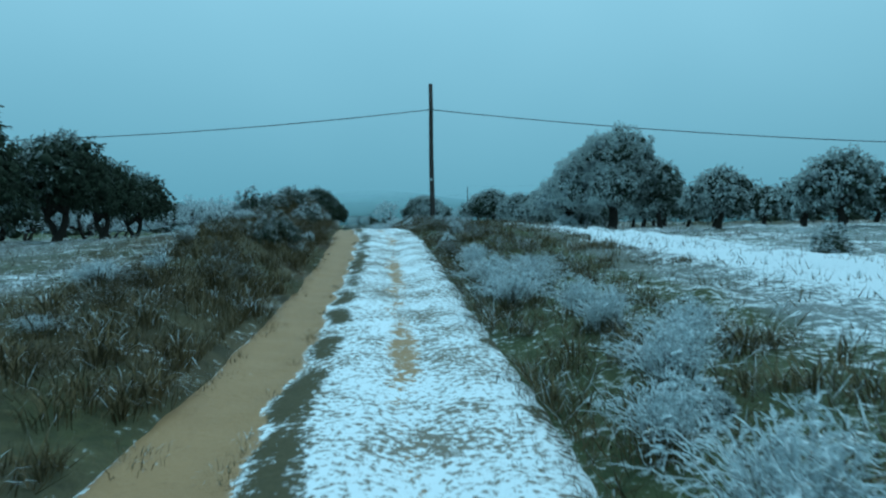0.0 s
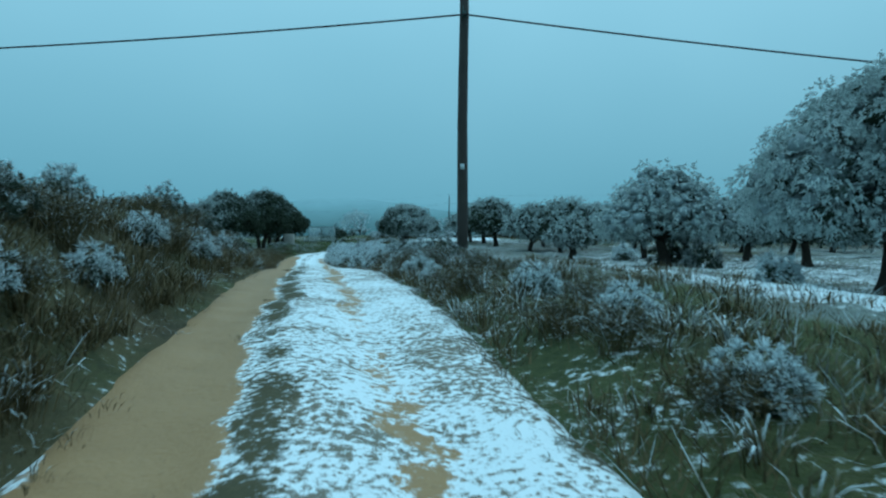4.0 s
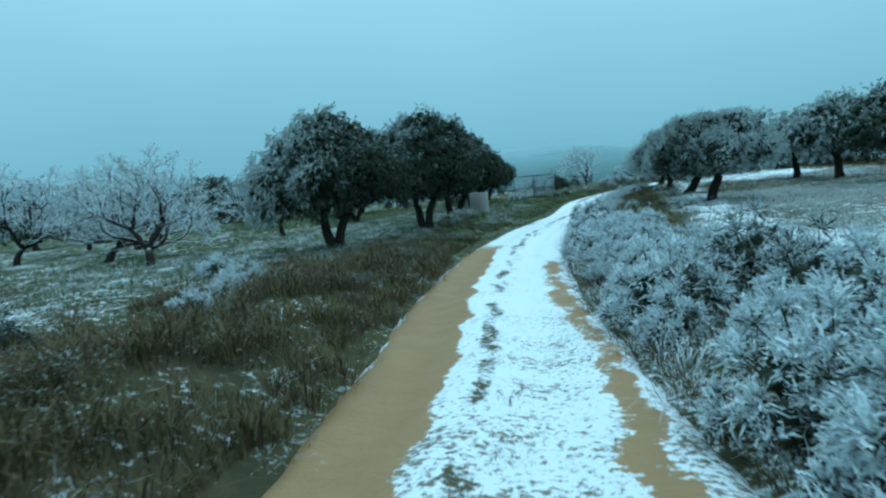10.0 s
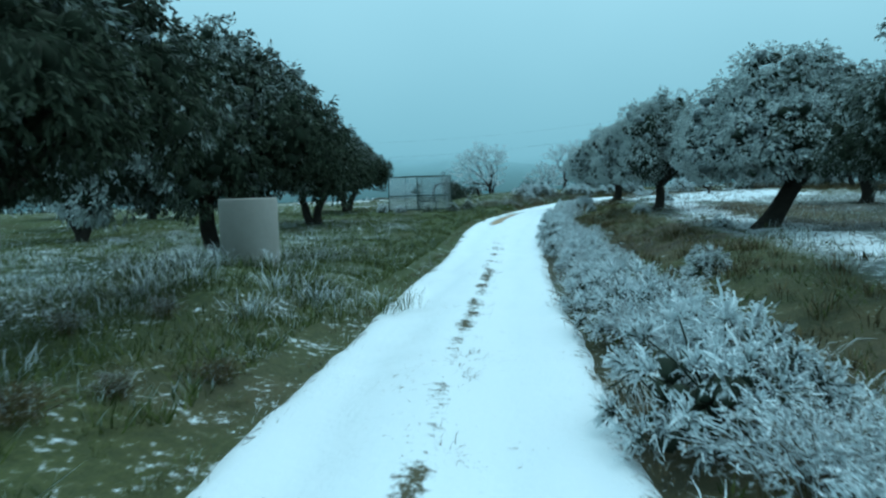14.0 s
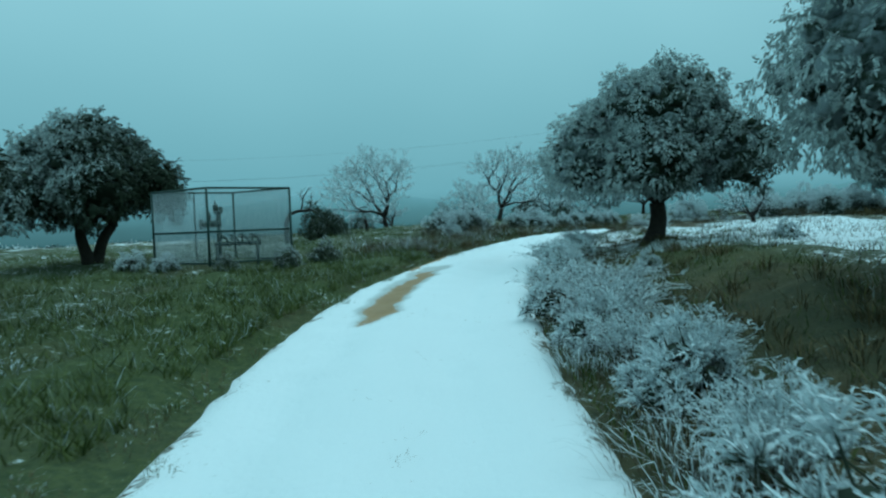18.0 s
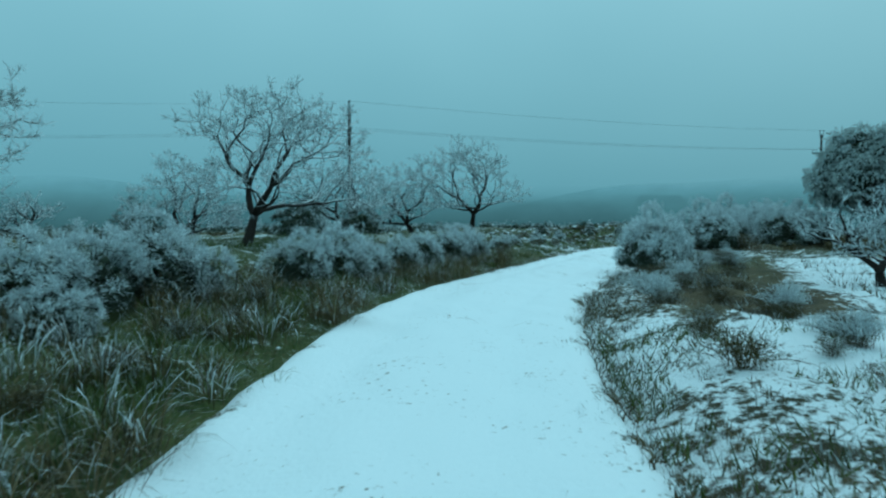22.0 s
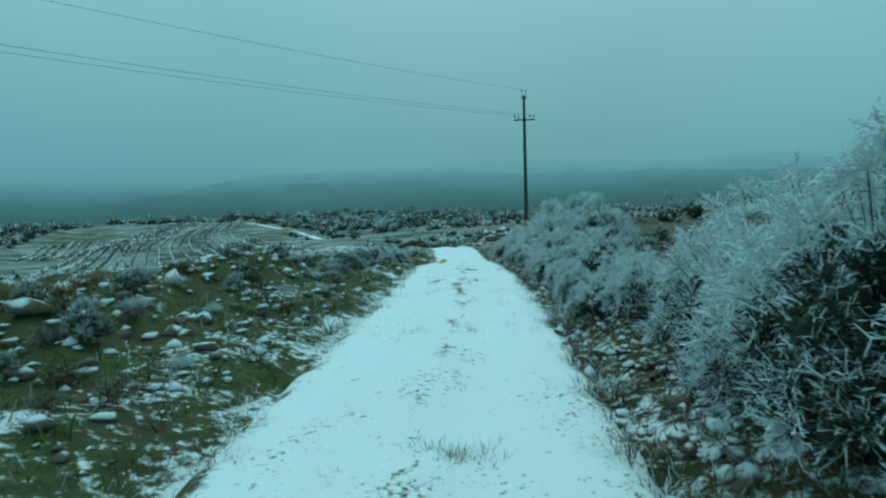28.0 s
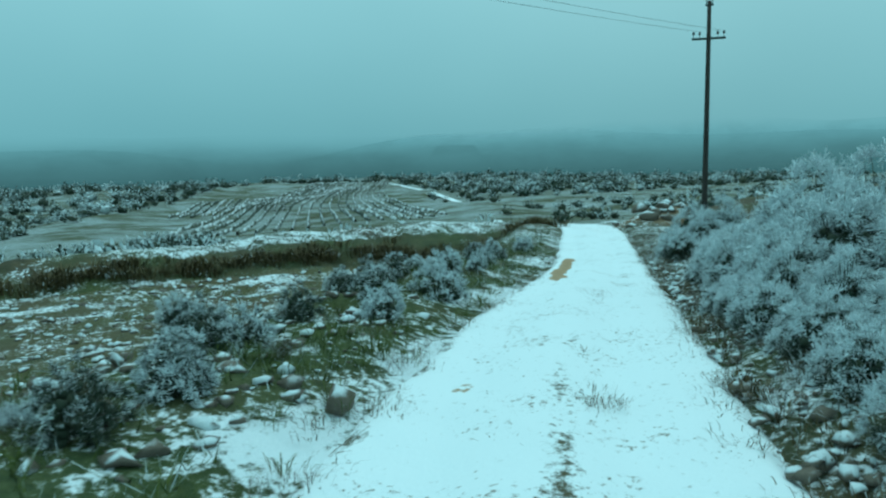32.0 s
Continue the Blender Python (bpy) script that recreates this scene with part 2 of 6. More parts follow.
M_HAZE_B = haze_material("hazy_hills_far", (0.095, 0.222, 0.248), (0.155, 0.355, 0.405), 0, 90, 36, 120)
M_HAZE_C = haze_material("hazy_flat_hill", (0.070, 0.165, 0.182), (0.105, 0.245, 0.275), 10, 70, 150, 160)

# ---- the lie of the land ----
EYE = 1.6        # the lens above the track
trail = np.array([row[1:4] for row in PATH])
drift = np.interp([row[0] for row in PATH], [0, 2, 4.5, 7, 11, 15, 19, 21.5, 23.5, 24.5, 26.5, 28, 32],
                  [-0.35, -0.25, -0.10, -0.35, -0.25, -0.50, -0.35, 0.0, -0.45, -0.75, -0.45, -0.35, -0.30])
along = np.gradient(trail[:, :2], axis=0)
along /= np.linalg.norm(along, axis=1)[:, None]
mid_line = np.c_[trail[:, :2] + drift[:, None] * np.c_[along[:, 1], -along[:, 0]], trail[:, 2] - EYE]
before = np.array([(9.5, -45, 1.9), (6.0, -18, 2.3)])
after = np.array([(23.6, 150.2, 3.55), (30.8, 155.6, 2.75), (44.4, 167.2, 2.2), (56, 179, 0.9), (72, 197, -2.6),
                  (104, 236, -6.2), (157, 307, -8.2), (208, 398, -6.6), (252, 500, -4.8), (280, 556, -5.2)])
mid_line = np.r_[before, mid_line, after]
gone = np.r_[0, np.cumsum(np.linalg.norm(np.diff(mid_line[:, :2], axis=0), axis=1))]
reach = np.arange(0, gone[-1], 1.0)
LINE = np.stack([np.interp(reach, gone, mid_line[:, k]) for k in range(3)], 1)
for _ in range(12):     # smooth the bends
    LINE[1:-1] = (LINE[:-2] + 2 * LINE[1:-1] + LINE[2:]) / 4
WIDE = LINE[:, 2].copy()
for _ in range(500):
    WIDE[1:-1] = (WIDE[:-2] + 2 * WIDE[1:-1] + WIDE[2:]) / 4
HEAD = np.gradient(LINE[:, :2], axis=0)
HEAD /= np.linalg.norm(HEAD, axis=1)[:, None]


def ease(v, lo, hi):
    k = np.clip((np.asarray(v, float) - lo) / (hi - lo), 0, 1)
    return k * k * (3 - 2 * k)


def beside(x, y):
    """Where a place lies along the track, how far to its right, and the track's and the land's height there."""
    x, y = np.atleast_1d(np.asarray(x, float)), np.atleast_1d(np.asarray(y, float))
    s, d = np.empty(len(x)), np.empty(len(x))
    for i in range(0, len(x), 4000):
        q = np.stack([x[i:i + 4000], y[i:i + 4000]], 1)
        k = ((q[:, None] - LINE[None, :, :2]) ** 2).sum(2).argmin(1)
        off = q - LINE[k, :2]
        fwd = (off * HEAD[k]).sum(1)
        s[i:i + 4000] = np.clip(k + fwd, 0, len(LINE) - 1.001)
        side = off[:, 0] * HEAD[k, 1] - off[:, 1] * HEAD[k, 0]
        d[i:i + 4000] = np.sign(side) * np.maximum(np.hypot(*off.T) * (np.abs(fwd) > 1.5), np.abs(side))
    return s, d, np.interp(s, reach, LINE[:, 2]), np.interp(s, reach, WIDE)


def waves(x, y, size, seed):
    """A cheap smooth noise of about -1 to 1."""
    r = np.random.RandomState(seed)
    out = 0
    for _ in range(7):
        a, p, k = r.uniform(0, 6.28), r.uniform(0, 6.28), r.uniform(0.6, 1.7) / size
        out = out + np.sin((x * math.cos(a) + y * math.sin(a)) * k * 6.28 + p)
    return out / 3.2


VALLEY_E = (-5, 0, 2, 6, 15, 40, 80, 140, 230, 282, 333, 480, 700, 1500, 5000)
VALLEY_Z = (0, 0, -0.5, -1.6, -3.5, -6.7, -9.6, -10.8, -10.4, -9.4, -7.0, -7.5, -14.0, -22.0, -24.0)


def rim(x):
    return np.where(x > 15, 170.5, 170.5 - 0.28 * (15 - x)) + 0.02 * np.maximum(x - 44, 0) ** 1.2


def height(x, y, s=None, d=None, zr=None, zw=None):
    x, y = np.atleast_1d(np.asarray(x, float)), np.atleast_1d(np.asarray(y, float))
    if s is None:
        s, d, zr, zw = beside(x, y)
    a = np.abs(d)
    near = 1 - ease(a, 3.0, 15.0)
    end = ease(s, reach[-1] - 460, reach[-1] - 440)
    flat = np.clip(zw, 3.2, 4.2) * (1 - end) + 2.6 * end
    e = y - rim(x)
    far = flat + np.interp(e, VALLEY_E, VALLEY_Z)
    near = near * np.where(e > 12, 1 - ease(a, 1.5, 6), 1)
    z = zr * near + far * (1 - near)
    # the terrace edge: the ploughed field lies lower
    yy = LINE[np.clip(s.astype(int), 0, len(LINE) - 1), 1]
    z = z - 1.6 * ease(x, 5, 12) * ease(-d + 1.1 * ease(yy, 144.5, 147.5), 4.3, 6.4) * ease(y, 144, 148) * (1 - ease(e, -1, 3))
    # grassy bank to the left of the first stretch, a low verge to the right
    left = np.exp(-((d + 3.1) / 1.0) ** 2) * (d < 0)
    z = z + left * np.interp(yy, (11, 16, 18, 21, 24, 30, 36, 42, 46, 52, 66, 76), (0, 0.28, 0.48, 0.68, 0.85, 0.95, 1.08, 1.05, 0.75, 0.42, 0.36, 0))
    z = z + 0.44 * np.exp(-((d + 4.1) / 0.95) ** 2) * ease(yy, 138, 142) * (1 - 0.85 * ease(yy, 144.3, 146.6)) * (1 - ease(yy, 152, 158)) * (0.85 + 0.4 * waves(x, y, 1.6, 14))
    z = z + 0.18 * ease(a, 1.5, 2.6) * (1 - ease(a, 6, 14))
    # the orchard above the bend, and the mound round the well
    z = z + 0.42 * (d < 0) * ease(a, 3, 6) * (1 - ease(a, 16, 26)) * ease(yy, 119, 126) * (1 - ease(yy, 143, 150))
    z = z + 0.50 * ease(a, 1.9, 3.2) * np.exp(-(((x + 14.2) / 2.0) ** 2 + ((y - 88.4) / 2.4) ** 2))
    z = z + 0.5 * (d > 0) * ease(d, 2.6, 4.8) * (1 - ease(d, 14, 24)) * np.interp(yy, (76, 90, 100, 108, 116, 122), (0, 0.9, 1.0, 0.84, 0.4, 0))
    # rocky hump beside the far end of the track
    z = z + 0.9 * np.exp(-(((x - 47.5) / 2.2) ** 2 + ((y - 165.0) / 1.4) ** 2))
    rough = ease(a, 1.4, 3.0)
    z = z + rough * (0.07 * waves(x, y, 2.3, 3) + 0.04 * waves(x, y, 0.9, 4) + 0.12 * waves(x, y, 9.0, 5) * ease(a, 3, 12))
    z = z + ease(e, 20, 120) * 0.9 * waves(x, y, 60, 8) + ease(np.hypot(x, y - 80), 400, 1200) * 4 * waves(x, y, 500, 9)
    return z


def land(x, y):
    return float(height(x, y)[0])


def at_side(s, d):
    """World x, y of a place s metres along the track and d to its right."""
    i = np.clip(np.asarray(s, float), 0, len(LINE) - 1.001)
    px, py = np.interp(i, reach, LINE[:, 0]), np.interp(i, reach, LINE[:, 1])
    hx, hy = np.interp(i, reach, HEAD[:, 0]), np.interp(i, reach, HEAD[:, 1])
    return px + d * hy, py - d * hx


def s_of_y(y):
    """How far along the track the given y is reached (it always gains y)."""
    return np.interp(y, LINE[:, 1], reach)

# ---- mesh helpers ----
def mesh_np(name, verts, faces, mats, values=None, slots=None, smooth=False):
    """A mesh from arrays: faces are rows of three or four corners; values: point attributes."""
    me = bpy.data.meshes.new(name)
    verts, faces = np.asarray(verts, np.float32), np.asarray(faces, np.int32)
    k = faces.shape[1]
    me.vertices.add(len(verts))
    me.vertices.foreach_set("co", verts.ravel())
    me.loops.add(faces.size)
    me.loops.foreach_set("vertex_index", faces.ravel())
    me.polygons.add(len(faces))
    me.polygons.foreach_set("loop_start", np.arange(0, faces.size, k, dtype=np.int32))
    me.polygons.foreach_set("loop_total", np.full(len(faces), k, np.int32))
    for m in mats if isinstance(mats, (list, tuple)) else (mats,):
        me.materials.append(m)
    if slots is not None:
        me.polygons.foreach_set("material_index", np.asarray(slots, np.int32))
    if smooth:
        me.polygons.foreach_set("use_smooth", np.ones(len(faces), bool))
    for key, val in (values or {}).items():
        me.attributes.new(key, 'FLOAT', 'POINT').data.foreach_set("value", np.asarray(val, np.float32))
    me.update(calc_edges=True)
    me.validate()
    return me


class Bag:
    """Gathers triangles and quads (as triangles) with a frost value for one mesh."""

    def __init__(self):
        self.v, self.f, self.w, self.n = [], [], [], 0

    def add(self, v, f, w=0.0):
        v, f = np.asarray(v, float).reshape(-1, 3), np.asarray(f, int)
        if f.shape[1] == 4:
            f = np.r_[f[:, [0, 1, 2]], f[:, [0, 2, 3]]]
        self.v.append(v)
        self.f.append(f + self.n)
        self.w.append(np.broadcast_to(np.asarray(w, float), (len(v),)))
        self.n += len(v)

    def mesh(self, name, mats, smooth=False):
        return mesh_np(name, np.concatenate(self.v), np.concatenate(self.f), mats, {"frost": np.concatenate(self.w)}, smooth=smooth)


def tube(bag, pts, radii, sides=6, w=0.0, cap=True):
    """A tapered, bent round bar along points."""
    pts, radii = np.asarray(pts, float), np.asarray(radii, float)
    fwd = np.gradient(pts, axis=0)
    fwd /= np.linalg.norm(fwd, axis=1)[:, None] + 1e-9
    run = pts[-1] - pts[0]
    ref = np.array([[1.0, 0.13, 0]] if abs(run[2]) > 0.6 * np.linalg.norm(run) else [[0, 0, 1.0]])
    u = np.cross(fwd, ref)
    u /= np.linalg.norm(u, axis=1)[:, None] + 1e-9
    v = np.cross(u, fwd)
    ang = np.arange(sides) * 2 * math.pi / sides
    ring = pts[:, None] + radii[:, None, None] * (np.cos(ang)[None, :, None] * u[:, None] + np.sin(ang)[None, :, None] * v[:, None])
    n = len(pts)
    i, j = np.meshgrid(np.arange(n - 1), np.arange(sides), indexing="ij")
    a = (i * sides + j).ravel()
    b = (i * sides + (j + 1) % sides).ravel()
    f = np.stack([a, b, b + sides, a + sides], 1)
    verts = ring.reshape(-1, 3)
    f = np.r_[f[:, [0, 1, 2]], f[:, [0, 2, 3]]]
    if cap:
        verts = np.r_[verts, pts[-1:], pts[:1]]
        top, low = n * sides, n * sides + 1
        k = np.arange(sides)
        f = np.r_[f, np.stack([(n - 1) * sides + k, (n - 1) * sides + (k + 1) % sides, np.full(sides, top)], 1),
                  np.stack([(k + 1) % sides, k, np.full(sides, low)], 1)]
    ww = np.full(len(verts), w) if np.isscalar(w) else np.r_[np.repeat(w, sides), [w[-1], w[0]][: 2 if cap else 0]]
    bag.add(verts, f, ww)


BALL = []


def ball(bag, centre, radii, w=0.0, seed=0, lump=0.25, fine=True, ragged=0.0):
    """A lumpy closed ball."""
    if not BALL:
        for cuts in (1, 2):
            bm = bmesh.new()
            bmesh.ops.create_icosphere(bm, subdivisions=cuts, radius=1)
            BALL.append((np.array([v.co[:] for v in bm.verts]), np.array([[v.index for v in f.verts] for f in bm.faces])))
            bm.free()
    v, faces = BALL[1 if fine else 0]
    r = np.random.RandomState(seed)
    k = r.normal(size=(5, 3)) * 1.8
    h = 1 + lump * np.mean([np.sin(v @ q + r.uniform(0, 6.28)) for q in k], 0) * 1.6
    h = h * (1 + ragged * r.uniform(-1, 1, len(v)))
    bag.add(v * h[:, None] * np.asarray(radii) + centre, faces, w + ragged * r.normal(size=len(v)) * 0.8)


def box(bag, centre, size, w=0.0, turn=0.0):
    c = np.array([(x, y, z) for z in (-1, 1) for x, y in ((-1, -1), (1, -1), (1, 1), (-1, 1))], float) * np.asarray(size) / 2
    a = math.radians(turn)
    c = np.c_[c[:, 0] * math.cos(a) - c[:, 1] * math.sin(a), c[:, 0] * math.sin(a) + c[:, 1] * math.cos(a), c[:, 2]]
    bag.add(c + np.asarray(centre), [(0, 3, 2, 1), (4, 5, 6, 7), (0, 1, 5, 4), (1, 2, 6, 5), (2, 3, 7, 6), (3, 0, 4, 7)], w)


def sprays(bag, at, out, length, width, w, rnd):
    """Small bent diamond leaves or sprigs: at, out (N, 3); two triangles each."""
    n = len(at)
    out = out / (np.linalg.norm(out, axis=1)[:, None] + 1e-9)
    side = np.cross(out, rnd.normal(size=(n, 3)))
    side /= np.linalg.norm(side, axis=1)[:, None] + 1e-9
    up = np.cross(side, out)
    length, width = np.broadcast_to(length, n)[:, None], np.broadcast_to(width, n)[:, None]
    a, b = at, at + out * length * 0.55 + side * width + up * width * 0.3
    c, d = at + out * length, at + out * length * 0.5 - side * width + up * width * 0.3
    v = np.stack([a, b, c, d], 1).reshape(-1, 3)
    k = np.arange(n)[:, None] * 4
    bag.add(v, np.r_[k + [[0, 1, 2]], k + [[0, 2, 3]]], np.repeat(w, 4))


def part(name, mesh, parent, label=""):
    ob = new(name, mesh)
    ob.parent = parent
    if label:
        ob["label"] = label
    return ob


def thing(name, x, y, z=None, turn=0.0, size=1.0, label="", category="", group="", kind=""):
    ob = new(name)
    ob.empty_display_size = 0.2
    ob.matrix_basis = pose(x, y, land(x, y) if z is None else z, 0, 0, turn) @ Matrix.Diagonal((size, size, size, 1))
    return tagged(ob, label, category, group, kind)


# ---- ground: one sheet, fine along the track and coarse towards the horizon ----
def spread(lo, hi, fine, out, grow):
    v = list(np.arange(lo, hi + fine / 2, fine))
    for sign in (-1, 1):
        step_, p = fine, v[0] if sign < 0 else v[-1]
        while abs(p) < out:
            step_ *= grow
            p += sign * step_
            v.insert(0, p) if sign < 0 else v.append(p)
    return np.array(v)


gx, gy = spread(-32, 40, 0.42, 4200, 1.10), spread(-2, 178, 0.46, 4200, 1.10)
GX, GY = np.meshgrid(gx, gy)
px_, py_ = GX.ravel(), GY.ravel()
gs, gd, gzr, gzw = beside(px_, py_)
gz = height(px_, py_, gs, gd, gzr, gzw)
FIT_Y, FIT_W = [0, 40, 50, 80, 96, 106, 118, 127, 150, 156, 170], [1.0, 1.0, 0.98, 0.86, 0.88, 1.02, 1.08, 0.94, 0.90, 0.80, 0.95]
on_track = (np.abs(gd) < 2.4) & (gs < reach[-1] - 5)
track_w = 1.62 * np.interp(LINE[np.clip(gs.astype(int), 0, len(LINE) - 1), 1], FIT_Y, FIT_W)
gz = gz - 0.10 * (1 - ease(np.abs(gd) - track_w, -0.05, 0.45)) * on_track
gyy = LINE[np.clip(gs.astype(int), 0, len(LINE) - 1), 1]
ge = py_ - rim(px_)
L_, R_ = gd < 0, gd > 0
ga = np.abs(gd)
snow = np.full(len(px_), 0.31)
snow[L_] = np.interp(gyy[L_], [0, 40, 48, 70, 95, 112, 124, 140, 158, 175], [0.26, 0.28, 0.32, 0.34, 0.30, 0.17, 0.28, 0.32, 0.42, 0.40])
snow = np.where(L_ & (ga < 5.2), np.interp(gyy, [0, 46, 70, 96, 110, 124, 138, 150, 160], [0.16, 0.14, 0.22, 0.16, 0.12, 0.18, 0.26, 0.30, 0.36]), snow)
snow = np.where(R_ & (ga < 3.2), np.interp(gyy, [0, 50, 70, 112, 117, 126, 135], [0.26, 0.28, 0.22, 0.18, 0.38, 0.40, 0.36]), snow)
lane = np.exp(-((gd - np.interp(gyy, [0, 30, 45, 58, 80, 110, 126, 132], [8.5, 8.6, 6.0, 4.9, 6.2, 7.0, 6.0, 3.0])) / np.interp(gyy, [0, 35, 53, 64, 76, 90], [2.6, 2.3, 2.1, 1.6, 1.0, 0.9])) ** 2)
snow = snow + 0.42 * lane * R_ * (gyy < 131)
snow = np.where(R_ & (ga > 3) & (ga < 5) & (gyy > 60) & (gyy < 112), snow - 0.12, snow)
snow = np.where(R_ & (gyy > 112) & (gyy < 131) & (ga < 7), snow + 0.05, snow)
strip = L_ & (py_ > 147.5) & (ge < -1.5) & (ga > 5.9 - 1.1 * ease(gyy, 144.5, 147.5))
snow = np.where(R_ & (gyy > 22) & (gyy < 47), snow - 0.26 * np.interp(ga, (2.8, 3.4, 5.6, 6.6), (0, 1, 1, 0)), snow)
snow = np.where(R_ & (gyy > 113) & (gyy < 124), snow + np.interp(ga, (1.8, 2.9, 3.6, 9.0, 12.0), (0.06, 0.06, 0.45, 0.45, 0)), snow)
snow = np.where(R_ & (gyy >= 124) & (gyy < 133), np.interp(ga, (1.6, 2.3, 2.9, 4.3, 5.2, 9.0, 12.0), (0.40, 0.34, 0.10, 0.08, 0.66, 0.66, 0.3)), snow)
snow = np.where(R_ & (gyy < 80), snow + 0.15 * np.interp(ga, (7, 10, 26, 40), (0, 1, 1, 0)) * (0.6 + 0.6 * waves(px_, py_, 9, 23)), snow)
snow = np.where(R_ & (gyy > 136) & (ga > 4) & (ge < 0), snow - 0.16, snow)
snow = np.where(strip, 0.45 + 0.10 * waves(px_, py_, 3.0, 25) - 0.34 * (np.abs(((ge + 40) % 2.8) - 1.4) < 0.42), snow)
snow = np.where((ge > -1.5) & (ge < 1.2) & (ga > 4), -0.1, snow)
snow = np.where(ge > 4, 0.06 + 0.14 * waves(px_, py_, 35, 21), snow)
green = 0.35 + 0.25 * waves(px_, py_, 12, 11)
green = np.where(L_, np.interp(gyy, [0, 60, 80, 100, 124, 140, 150], [0.25, 0.35, 0.80, 0.95, 0.75, 0.60, 0.55]) + 0.25 * waves(px_, py_, 4, 12), green)
green = np.where(R_ & (ga < 5) & (gyy < 48), 0.75, green)
green = np.where(ge > 3, 0.55, green)
green = np.where(L_ & (ga < 5.4) & (gyy > 134) & (gyy < 156), 0.75 + 0.3 * waves(px_, py_, 2.2, 13), green)
# frost near the track; raised beyond the rim (ge > 3) to colour in haze
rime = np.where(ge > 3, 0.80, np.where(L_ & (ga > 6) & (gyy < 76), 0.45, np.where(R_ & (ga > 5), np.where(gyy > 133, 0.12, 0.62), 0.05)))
snow = np.where(R_ & (ga > 3.2) & (gyy < 112), snow - 0.04 - 0.08 * ease(gyy, 64, 76), snow)
snow = np.where(L_ & (ga < 9) & (gyy > 136) & (gyy < 158), snow - 0.03, snow)
snow = np.where(L_ & (gyy > 134) & (gyy < 158), np.interp(ga, (1.5, 2.1, 2.8, 4.6, 5.6), (0.44, 0.34, 0.16, 0.12, 0.26)) + 0.20 * waves(px_, py_, 1.7, 22) + 0.08 * waves(px_, py_, 0.7, 24), snow)
snow = snow + 0.5 * np.exp(-(((px_ - 4.6) / 2.2) ** 2 + ((py_ - 141.0 - 0.25 * (px_ - 4.6)) / 0.55) ** 2))
soil = np.where(L_ & (ga < 3.0) & (gyy < 90), 0.08, 0.0) + np.where(strip, 0.25, 0.0) + np.where(np.hypot(px_ - 47.5, py_ - 165) < 3.2, 0.8, 0)
nx_, ny_ = len(gx), len(gy)
ii, jj = np.meshgrid(np.arange(ny_ - 1), np.arange(nx_ - 1), indexing="ij")
k0 = (ii * nx_ + jj).ravel()
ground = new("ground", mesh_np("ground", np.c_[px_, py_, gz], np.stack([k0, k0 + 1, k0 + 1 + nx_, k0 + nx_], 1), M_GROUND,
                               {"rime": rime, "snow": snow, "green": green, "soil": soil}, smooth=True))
tagged(ground, "frosty grass and thin snow over dark winter fields", "ground", kind="structure")


